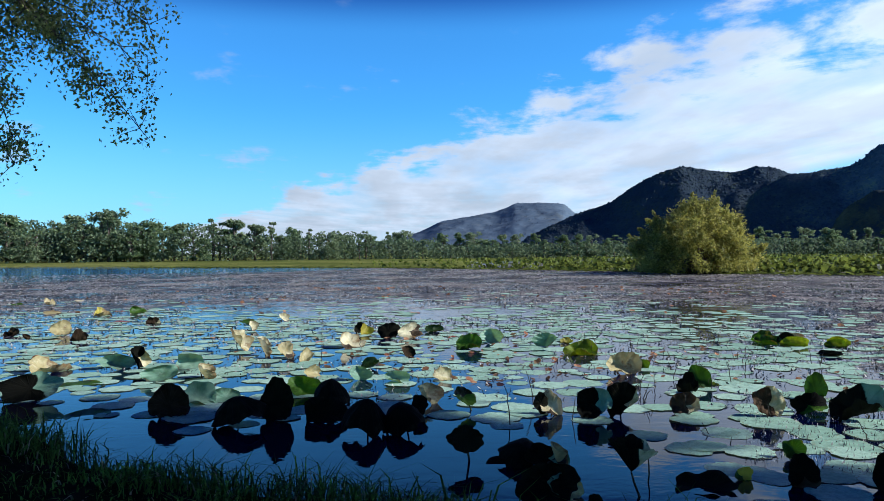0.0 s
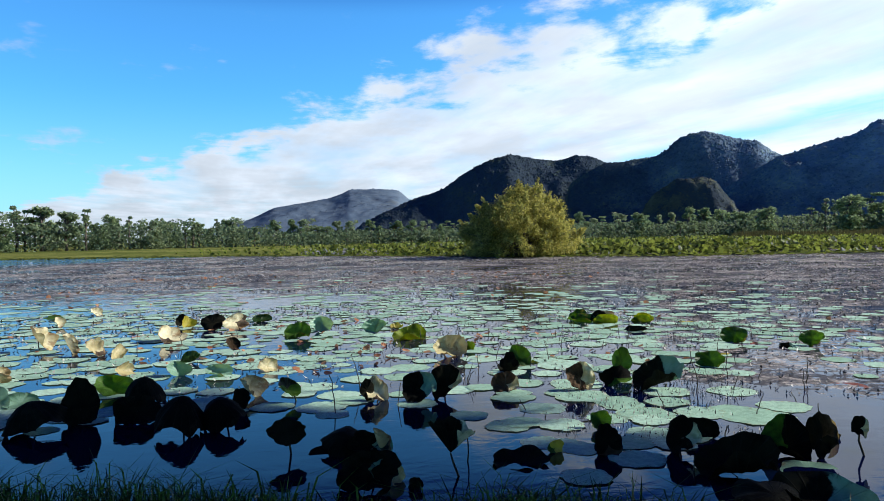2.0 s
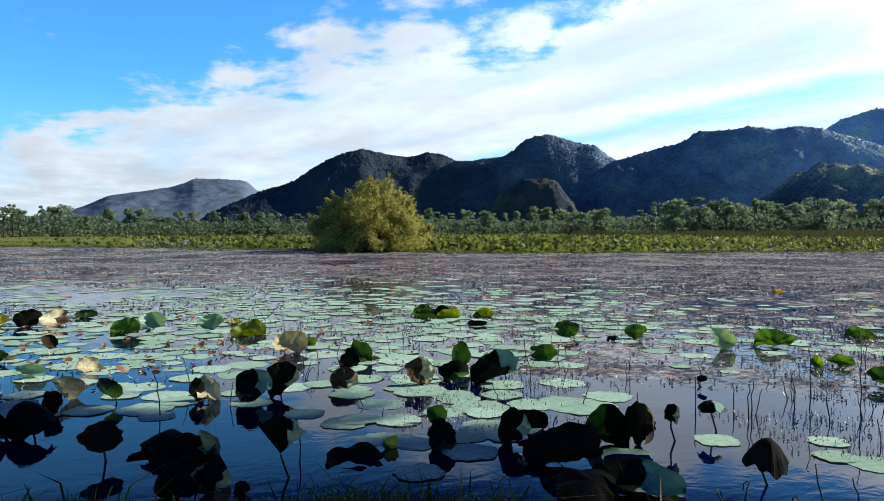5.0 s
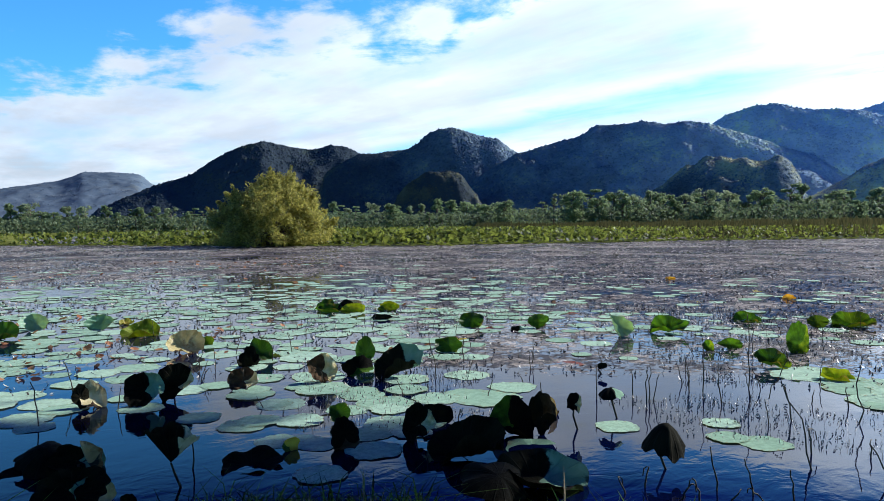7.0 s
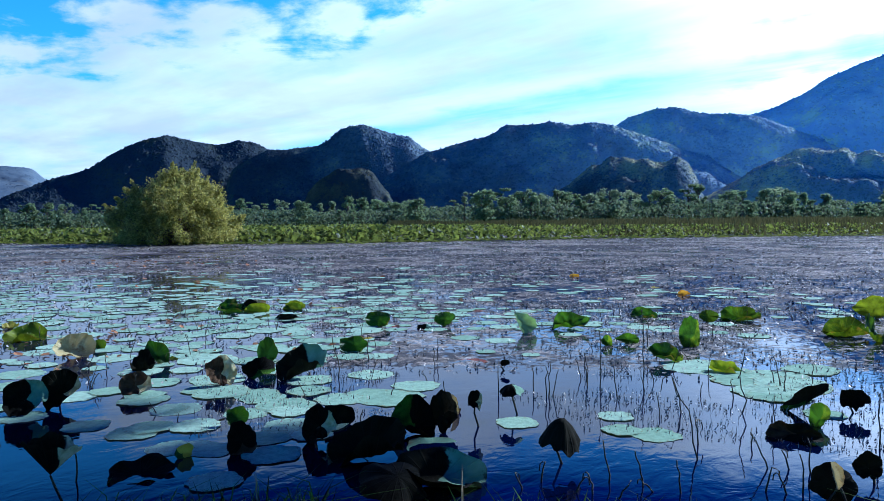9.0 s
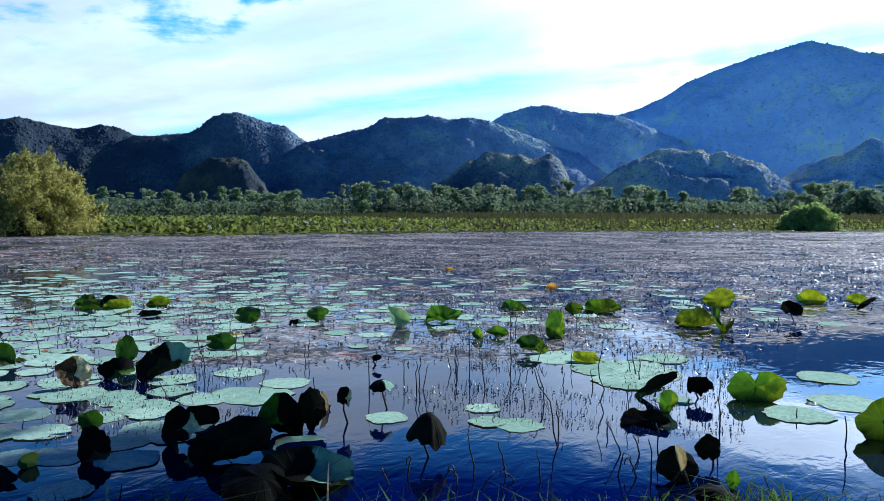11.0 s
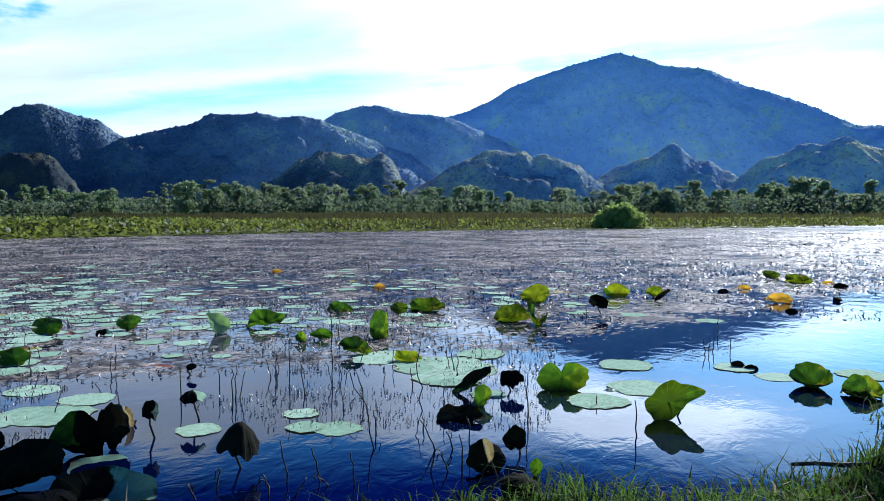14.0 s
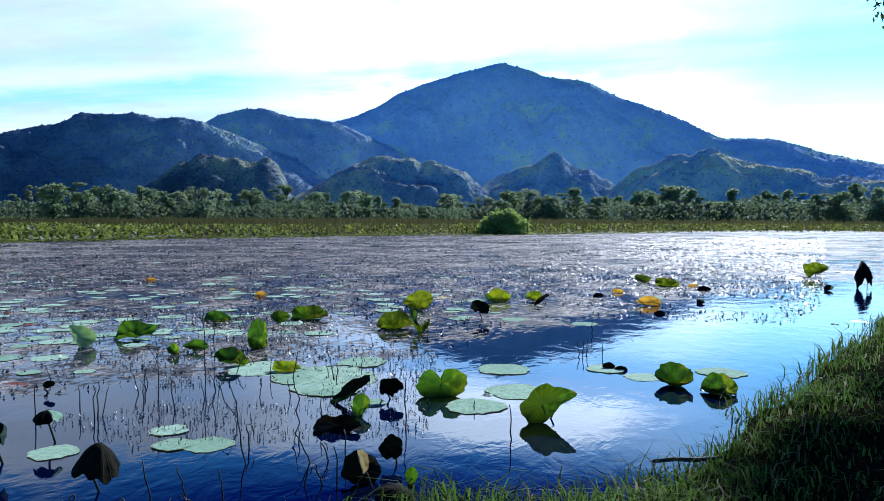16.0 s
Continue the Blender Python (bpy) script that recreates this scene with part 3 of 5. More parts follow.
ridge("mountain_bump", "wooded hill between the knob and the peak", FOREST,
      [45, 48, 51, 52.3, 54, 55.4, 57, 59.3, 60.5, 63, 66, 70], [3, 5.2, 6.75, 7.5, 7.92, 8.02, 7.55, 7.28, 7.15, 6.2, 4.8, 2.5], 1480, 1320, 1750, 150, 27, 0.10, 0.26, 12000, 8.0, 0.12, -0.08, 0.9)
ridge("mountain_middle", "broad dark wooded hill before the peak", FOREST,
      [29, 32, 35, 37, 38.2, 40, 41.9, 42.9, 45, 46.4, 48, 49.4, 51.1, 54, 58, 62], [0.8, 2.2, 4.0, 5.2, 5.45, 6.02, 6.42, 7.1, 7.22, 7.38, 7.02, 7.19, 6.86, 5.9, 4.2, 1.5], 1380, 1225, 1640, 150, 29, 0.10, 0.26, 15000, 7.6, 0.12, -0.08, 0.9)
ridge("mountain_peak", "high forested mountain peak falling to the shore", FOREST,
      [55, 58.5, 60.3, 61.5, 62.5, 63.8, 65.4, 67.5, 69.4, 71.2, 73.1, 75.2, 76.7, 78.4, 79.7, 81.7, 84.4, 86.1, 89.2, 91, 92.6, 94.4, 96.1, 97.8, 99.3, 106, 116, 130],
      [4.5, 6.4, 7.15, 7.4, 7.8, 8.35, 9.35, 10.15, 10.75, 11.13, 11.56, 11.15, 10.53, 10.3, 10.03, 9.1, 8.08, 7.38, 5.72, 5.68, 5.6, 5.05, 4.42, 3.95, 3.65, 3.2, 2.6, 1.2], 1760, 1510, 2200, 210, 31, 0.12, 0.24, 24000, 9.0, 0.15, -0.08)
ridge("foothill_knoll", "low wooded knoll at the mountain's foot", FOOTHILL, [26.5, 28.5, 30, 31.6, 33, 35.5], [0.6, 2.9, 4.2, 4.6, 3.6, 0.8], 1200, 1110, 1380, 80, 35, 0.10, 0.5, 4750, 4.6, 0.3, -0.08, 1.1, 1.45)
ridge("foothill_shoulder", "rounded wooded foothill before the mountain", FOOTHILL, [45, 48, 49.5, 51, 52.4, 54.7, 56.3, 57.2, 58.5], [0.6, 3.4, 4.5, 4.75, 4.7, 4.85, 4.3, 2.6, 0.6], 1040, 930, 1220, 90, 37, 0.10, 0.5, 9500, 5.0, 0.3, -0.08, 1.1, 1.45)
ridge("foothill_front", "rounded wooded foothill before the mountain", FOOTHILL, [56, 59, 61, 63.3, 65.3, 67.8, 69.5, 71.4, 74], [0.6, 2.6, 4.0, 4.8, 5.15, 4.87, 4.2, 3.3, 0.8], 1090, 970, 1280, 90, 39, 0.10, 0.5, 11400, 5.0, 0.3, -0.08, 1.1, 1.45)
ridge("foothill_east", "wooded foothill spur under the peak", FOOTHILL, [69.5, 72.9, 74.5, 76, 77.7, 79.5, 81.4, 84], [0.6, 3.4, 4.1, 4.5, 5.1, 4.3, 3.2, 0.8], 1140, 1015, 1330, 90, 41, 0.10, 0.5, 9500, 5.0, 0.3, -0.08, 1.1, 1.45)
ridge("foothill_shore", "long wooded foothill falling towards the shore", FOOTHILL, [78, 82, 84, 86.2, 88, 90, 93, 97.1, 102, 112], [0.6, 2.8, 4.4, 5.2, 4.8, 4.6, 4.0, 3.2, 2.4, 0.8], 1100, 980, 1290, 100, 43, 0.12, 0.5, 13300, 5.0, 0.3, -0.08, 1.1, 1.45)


# ---------------------------------------------------------------- far shore
def crown_points(rng, lobes, count, flat=0.75):
    """Points gathered near the skin of several lobes (x, y, z, radius)."""
    w = np.array([l[3] ** 2 for l in lobes])
    pick = rng.choice(len(lobes), count, p=w / w.sum())
    c = np.array(lobes)[pick]
    d = rng.normal(size=(count, 3))
    d /= np.linalg.norm(d, axis=1)[:, None]
    r = rng.uniform(0.15, 1.0, count) ** 0.5 * (1 + 0.22 * np.clip(rng.normal(size=count), -1.8, 1.5))
    return c[:, :3] + d * (c[:, 3] * r)[:, None] * np.array([1, 1, flat])


def wood_tree(kind, seed):
    """A far tree about 8 m high with trunk, limbs and a ragged crown."""
    rng = np.random.default_rng(seed)
    tree = new("tree")
    h = 8.0
    tall = {"round": (0.14, 2.5, 24), "tall": (0.16, 1.9, 24), "thin": (0.3, 1.2, 12), "layered": (0.30, 2.0, 16)}[kind]
    lobes, limbs = [], [tube([(0, 0, -0.3), (0.1, 0, h * 0.3), (0.0, 0.1, h * 0.6), (0.1, 0, h * 0.88)], [0.2, 0.16, 0.11, 0.04], 6)]
    for k in range(tall[2]):
        t = rng.uniform(tall[0], 1.0)
        ang = rng.uniform(0, 6.28)
        out = tall[1] * rng.uniform(0.35, 1.1) * (1.2 - 0.75 * t)
        c = (out * math.cos(ang), out * math.sin(ang), h * t * 0.92)
        lobes.append((*c, rng.uniform(0.4, 1.0) * tall[1] * 0.40))
        limbs.append(tube([(0, 0, h * t * 0.7), (c[0] * 0.5, c[1] * 0.5, h * t * 0.83), c], [0.08, 0.05, 0.02], 5))
    if kind == "round":
        lobes += [(rng.uniform(-1, 1), rng.uniform(-1, 1), z, 1.7) for z in (1.4, 2.6, 3.6)]
    child("trunk", mesh_of("trunk", *joined(limbs), BARK), tree)
    n = {"round": 3600, "tall": 2800, "thin": 1100, "layered": 2000}[kind]
    child("crown", quad_mesh("crown", leaf_quads(crown_points(rng, lobes, n, 0.35 if kind == "layered" else 0.85), 0.38, rng, 0.72), WOODS if seed % 2 else WOODS_PALE), tree)
    return tagged(tree, "leafy green tree at the wood's edge beyond the pond", "tree", "trees of the far wood")


def far_wood():
    rng = np.random.default_rng(5)
    kinds = [wood_tree(k, s) for k, s in (("round", 1), ("round", 2), ("tall", 3), ("tall", 4), ("thin", 5), ("layered", 7), ("round", 9), ("thin", 6))]
    az_t = [-44, -30, -25, -20, -15, -8, -2, 4, 12, 22, 30, 36, 42, 50, 58, 64, 74, 84, 92, 100, 112]
    el_t = [2.2, 2.5, 2.75, 2.6, 2.1, 1.75, 1.4, 1.25, 1.1, 1.3, 1.5, 1.45, 2.0, 1.75, 2.0, 1.6, 1.85, 2.1, 2.35, 2.2, 2.0]
    used = set()
    a = -44.0
    while a < 112:
        a += rng.uniform(0.40, 0.85)
        d = rng.uniform(172, 205)
        e = np.interp(a, az_t, el_t) * rng.uniform(0.55, 1.32)
        height = max(3.0, d * math.tan(radians(e)) + 1.4)
        left = a < -3
        k = int(rng.choice(len(kinds), p=[.16, .16, .12, .12, .14, .12, .12, .06] if left else [.14, .14, .2, .18, .06, .1, .12, .06]))
        x, y = d * math.sin(radians(a)), d * math.cos(radians(a))
        m = pose(x, y, 0.1, 0, 0, rng.uniform(0, 360))
        if k in used:
            ob = copy_thing(kinds[k], m)
        else:
            ob = kinds[k]
            ob.matrix_basis = m
            used.add(k)
        s = height / 8.0
        wide = s * rng.uniform(1.05, 1.6)
        ob.scale = (wide, wide, s)
    # undergrowth that closes the wood's foot
    n = 85000
    az = np.radians(rng.uniform(-46, 114, n))
    d = rng.uniform(168, 215, n)
    top = np.interp(np.degrees(az), az_t, el_t) * np.where(az < 0, 0.95, 0.68) * (0.45 + 0.9 * fractal(np.degrees(az) * 0.8, d * 0.02, 77, 3))
    z = rng.uniform(0, 1, n) ** 0.8 * (d * np.tan(np.radians(top)) + 1.0)
    pts = np.stack([d * np.sin(az), d * np.cos(az), z], 1)
    tagged(new("undergrowth", quad_mesh("undergrowth", leaf_quads(pts, 0.62, rng, 0.75), THICKET)), "dense dark green thicket at the foot of the far wood", "undergrowth", kind="stuff")


far_wood()


def leaf_bowl_quads(cx, cy, cz, r, rng, tilt=0.5):
    """Six-cornered shallow leaves as three quads each."""
    n = len(cx)
    nor = rng.normal(size=(n, 3)) * tilt
    nor[:, 2] += 1
    nor /= np.linalg.norm(nor, axis=1)[:, None]
    u = np.cross(nor, rng.normal(size=(n, 3)))
    u /= np.linalg.norm(u, axis=1)[:, None]
    v = np.cross(nor, u)
    c = np.stack([cx, cy, cz], 1)
    ang = np.arange(6) * np.pi / 3
    rim = [c + (u * math.cos(t) + v * math.sin(t)) * r[:, None] * rng.uniform(0.85, 1.1, (n, 1)) + nor * r[:, None] * rng.uniform(0.05, 0.3, (n, 1)) for t in ang]
    return np.concatenate([np.stack([c, rim[i], rim[i + 1], rim[(i + 2) % 6]], 1) for i in (0, 2, 4)])


def far_bed():
    rng = np.random.default_rng(15)
    n = 95000
    az = np.radians(rng.uniform(-8, 100, n))
    d = rng.uniform(46, 150, n)
    x, y = d * np.sin(az), d * np.cos(az)
    depth = pond_depth(x, y)
    deg = np.degrees(az)
    thin = np.where(deg < 8, np.clip((deg + 8) / 16, 0, 1) * 0.6, 1.0)
    keep = (depth < 0.6 + rng.normal(size=n) * 0.7) & (depth > np.interp(deg, [5, 16, 34, 52], [-7, -30, -62, -15])) & (rng.uniform(size=n) < thin * (1.05 - np.clip(-depth / 70, 0, 0.75)))
    x, y, depth = x[keep], y[keep], depth[keep]
    tall = np.clip(-depth / 5 + 0.35, 0.12, 1.0)
    z = tall * rng.uniform(0.15, 1.0, len(x)) * 0.95
    q = leaf_bowl_quads(x, y, z, rng.uniform(0.10, 0.27, len(x)) * np.interp(np.degrees(np.arctan2(x, y)), [36, 52], [1.0, 0.6]), rng, 1.2)
    tagged(new("lotus_bed", quad_mesh("lotus_bed", q, BED)), "dense bed of standing green lotus leaves along the far shore", "lotus bed", kind="stuff")
    # floating fringe where the bed meets the water
    n = 5200
    t = rng.uniform(0, 1, n)
    seg = rng.integers(19, 29, n)
    p = SHORE[seg] * (1 - t)[:, None] + SHORE[(seg + 1) % len(SHORE)] * t[:, None]
    p = p * (1 - np.abs(rng.normal(size=(n, 1))) * 0.025)
    q = leaf_bowl_quads(p[:, 0], p[:, 1], np.full(n, 0.02), rng.uniform(0.15, 0.3, n), rng, 0.12)
    tagged(new("floating_fringe", quad_mesh("floating_fringe", q, BED)), "pale floating leaves fringing the far lotus bed", "lotus leaves", kind="stuff")
    # russet reeds behind the bed
    n = 70000
    az = np.radians(rng.uniform(34, 102, n))
    d = rng.uniform(60, 150, n)
    x, y = d * np.sin(az), d * np.cos(az)
    depth = pond_depth(x, y)
    keep = (depth < np.interp(np.degrees(az), [34, 52], [-30, -9]) + rng.normal(size=n) * 4)
    x, y = x[keep], y[keep]
    m = len(x)
    h, w = rng.uniform(0.3, 1.0, m) * (0.6 + 1.5 * fractal(x * 0.22, y * 0.22, 67, 3)), rng.uniform(0.04, 0.12, m)
    lean = rng.normal(size=(m, 2)) * 0.15
    b = np.stack([x, y, np.zeros(m)], 1)
    side = np.stack([y, -x, np.zeros(m)], 1) / np.hypot(x, y)[:, None] * w[:, None]
    tip = b + np.stack([lean[:, 0], lean[:, 1], h], 1)
    tagged(new("reeds", quad_mesh("reeds", np.stack([b - side, b + side, tip + side * 0.3, tip - side * 0.3], 1), REED)), "russet-brown reeds behind the far lotus bed", "reeds", kind="stuff")


far_bed()


def shrub(x, y, wide, high, count, size, mat, label, seed, lopsided=0.0):
    """A many-stemmed dome of a shrub, leafy to the ground, with shoots that break its outline; lopsided: how far its top leans to one side."""
    rng = np.random.default_rng(seed)
    ob = new("bush")
    ob.location = (x, y, 0)
    limbs, lobes, tips = [], [], []
    for k in range(210):
        ang, up = rng.uniform(0, 6.28), rng.uniform(0.02, 1.0)
        swell = 1 + 0.16 * math.sin(3 * ang + 1.0) + 0.10 * math.sin(7 * ang + 5 * up)
        r = wide / 2 * (1 - up ** 2.1) ** 0.55 * swell * rng.uniform(0.82, 1.04) * (0.94 + 0.06 * up)
        end = (r * math.cos(ang) + lopsided * up, r * math.sin(ang), high * up * rng.uniform(0.86, 0.99) + 0.1)
        foot = (rng.normal() * wide * 0.06, rng.normal() * wide * 0.06, -0.3)
        mid = (end[0] * 0.5, end[1] * 0.5, end[2] * 0.66)
        if k % 2 == 0:
            limbs.append(tube([foot, mid, end], [0.06, 0.04, 0.010], 5))
        lobes.append((end[0] * 0.92, end[1] * 0.92, end[2] * 0.93, wide * rng.uniform(0.04, 0.085)))
        if k % 3 == 0:
            lobes.append((end[0] * 0.7, end[1] * 0.7, end[2] * 0.75, wide * rng.uniform(0.06, 0.10)))
        if k % 3 == 1 and up > 0.25:
            out = Vector((end[0] * 0.25, end[1] * 0.25, 1.0)).normalized() * rng.uniform(0.05, 0.16) * high
            tip = (end[0] + out.x, end[1] + out.y, end[2] + out.z)
            limbs.append(tube([end, tip], [0.012, 0.005], 4))
            tips += [(end[0] + out.x * f, end[1] + out.y * f, end[2] + out.z * f, size * (1.7 - f)) for f in (0.2, 0.5, 0.8, 1.0)]
    child("branches", mesh_of("branches", *joined(limbs), BARK), ob)
    pts = np.concatenate([crown_points(rng, lobes, count, 0.9), crown_points(rng, tips, count // 7, 1.0)])
    pts = pts[pts[:, 2] > 0.05]
    child("crown", quad_mesh("crown", leaf_quads(pts, size, rng, 0.5), mat), ob)
    return tagged(ob, label, "bush")


shrub(17.9, 53.1, 9.3, 5.2, 62000, 0.17, BUSH_LEAVES, "large round yellow-green bush on the far shore", 31, 0.4)
shrub(73.5, 21.5, 5.2, 2.3, 9000, 0.3, simple("shrub leaves", (0.16, 0.24, 0.04), (0.32, 0.4, 0.1), 0.4, 0.6, island=True, glow=0.4), "low bright green bush in the far lotus bed", 32)


# ---------------------------------------------------------------- lotus plants
def leaf_shape(kind, rng, rings=8, seg=48):
    """Rim-waved round blade, bent to its kind; x to the viewer's right, y away, z up. Points are rings x seg after the centre."""
    u = rng.uniform(-1, 1, 4)
    fold, cup, wave, tilt, lean = {
        "shell": (0.6 + 0.5 * u[0], 0.12, 0.085, 58 + 14 * u[1], 24 * u[2]), "taco": (2.3 + 0.3 * u[0], 0.12, 0.10, 20 + 12 * u[1], 10 * u[2]),
        "disc": (0.3 + 0.2 * u[0], 0.12, 0.08, 14, 6 * u[2]), "fin": (2.9, 0.15, 0.10, 35, 70), "wing": (1.5, 0.25, 0.07, 48, 30), "dome": (0.5, -0.85, 0.10, 14 + 10 * u[1], 14 * u[2]), "cone": (0.9, 0.25, 0.09, 6 * u[0], 10 * u[1]), "crumple": (1.2, 0.2, 0.10, 56, 26 * u[2]), "pad": (0.0, 0.0, 0.005, 0, 0),
        "sail": (0.7, 0.2, 0.03, 70, 0), "heart": (0.5, 0.20, 0.035, 70, 0), "bowl": (0.4, 0.75, 0.06, 34, 10 * u[0]), "slant": (3.2, 0.1, 0.06, 30, -38), "egg": (0.7, -0.3, 0.06, 62, 12 * u[1]),
        "wilt": ((1.5, -0.30, 0.07, 66, 40 * u[2]) if u[3] < -0.3 else (0.5, 0.22, 0.05, 64, 35 * u[2]) if u[3] < 0.5 else (0.9, -0.75, 0.12, 22, 16 * u[2]))}[kind]
    ph, k1, k2 = rng.uniform(0, 6.28, 3), int(rng.integers(3, 6)), int(rng.integers(7, 12))
    crease, curl = (rng.uniform(0.1, 0.45), rng.uniform(0.2, 0.9)) if kind in ("shell", "wilt", "disc") else (0, 0)
    if kind == "shell":
        crease += 0.25
    if kind == "disc":
        crease, curl = crease * 0.25, curl * 0.3
    axis, axis2 = rng.uniform(0, 3.14), rng.uniform(0, 6.28)
    lop = rng.uniform(-0.15, 0.15) * (0.1 if kind == "pad" else 1)
    pts, uv = [np.zeros(3)], [(0.5, 0)]
    for i in range(1, rings + 1):
        r = i / rings
        for k in range(seg):
            t = 2 * math.pi * k / seg
            rim = 1 + 0.06 * math.sin(k1 * t + ph[0]) + 0.03 * math.sin(k2 * t + ph[1])
            if kind == "pad":
                rim += 0.03 * math.sin(13 * t + ph[2]) * math.sin(2 * t + ph[0]) + rng.uniform(-0.014, 0.014)
            rag = 1 - (0.04 * max(0, math.sin(k2 * t + ph[2])) ** 3 if kind in ("wilt", "fin", "crumple", "dome", "slant", "egg") and i == rings else 0)
            if kind == "sail":
                w = t if t < math.pi else t - 2 * math.pi
                rag = 1 + 0.48 * math.exp(-((w - 0.50) / 0.36) ** 2) - 0.22 * math.exp(-((w + 0.45) / 0.5) ** 2)
            if kind == "heart":
                rag = 1 - 0.78 * max(0.0, 1 - abs(t - 1.66) / 0.27)
            x, y = r * rim * rag * math.cos(t), r * rim * rag * math.sin(t)
            if kind == "slant":
                y *= 0.5
            if kind == "sail":
                x += 0.4 * y
            z = cup * r * r + wave * r ** 2.5 * (math.sin(k1 * t + ph[1]) + 0.6 * math.sin(k2 * t + ph[2])) + lop * x * r
            if kind == "cone":
                z += 0.95 * r - 0.3 * r * r
            if kind in ("crumple", "dome"):
                z += (0.30 if kind == "crumple" else 0.10) * r * noise.noise((3.1 * x + ph[0], 3.1 * y, ph[1])) + (0.10 if kind == "crumple" else 0.03) * noise.noise((8 * x, 8 * y + ph[2], ph[0]))
            if kind in ("shell", "taco", "bowl", "wing"):
                z += 0.16 * r * noise.noise((2.3 * x + ph[0], 2.3 * y, ph[2])) + 0.10 * r * abs(noise.noise((4.5 * x, 4.5 * y + ph[1], ph[0])))
            if kind == "sail":
                z += 0.5 * max(0.0, x - 0.5) ** 2
            if kind == "wilt":
                z += 0.035 * r * math.sin(9 * t + ph[0]) * math.sin(3 * r + ph[1])
            if crease:
                s = r * rim * math.sin(t - axis)
                z += crease * (abs(s) ** 1.6) - curl * max(0.0, r * math.cos(t - axis2) - 0.45) ** 2
            if fold > 0:
                q = fold * 0.5
                v = y * (1 + 0.12 * math.sin(2 * t + ph[0]))
                y, z = math.sin(q * v) / q - z * math.sin(q * v), (1 - math.cos(q * v)) / q + z * math.cos(q * v)
            pts.append(np.array((x, y, z)))
            uv.append((k / seg, r))
    faces = [(0, 1 + k, 1 + (k + 1) % seg) for k in range(seg)]
    for i in range(rings - 1):
        for k in range(seg):
            a, b = 1 + i * seg, 1 + (i + 1) * seg
            faces.append((a + k, b + k, b + (k + 1) % seg, a + (k + 1) % seg))
    m = Euler((radians(tilt), radians(lean), 0)).to_matrix()
    return np.array(pts) @ np.array(m).T, uv, faces


def blade_mesh(pts, uv, faces, mat):
    me = mesh_of("blade", pts, faces, mat)
    layer = me.uv_layers.new(name="UVMap")
    for loop in me.loops:
        layer.data[loop.index].uv = uv[loop.vertex_index]
    return me


SHAPE_WORDS = {"shell": "cupped upright", "taco": "folded half-open", "disc": "tilted open", "wilt": "drooping wilted", "fin": "rolled upright", "wing": "leaning cupped", "dome": "drooping hood-shaped", "cone": "funnel-shaped", "crumple": "crumpled withered", "sail": "upright wind-bent", "heart": "notched upright", "bowl": "bowl-shaped", "slant": "slanting rolled", "egg": "hanging withered"}
COLOUR_WORDS = {"green": "dark green", "lime": "sunlit yellow-green", "yellow": "yellowing", "orange": "orange dying", "red": "russet dying", "cream": "bleached cream", "pale": "pale blue-green", "brown": "dry brown", "dark": "shade-blackened withered"}


# Second tones paint lit flaps and shaded parts onto a blade.
TURNED = {"dark": [("cream", " with bleached sunlit flap"), ("pale", " with pale flap"), ("brown", " with brown flap")], "brown": [("cream", " with bleached sunlit flap"), ("dark", " with shade-dark part")],
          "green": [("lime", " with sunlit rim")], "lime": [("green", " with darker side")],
          "cream": [("brown", " with brown part"), ("yellow", " with yellow part")]}


FLAP_WORDS = {"cream": "bleached sunlit flap", "pale": "pale flap", "green": "green flap", "lime": "sunlit rim", "brown": "brown flap", "dark": "shade-dark rim"}


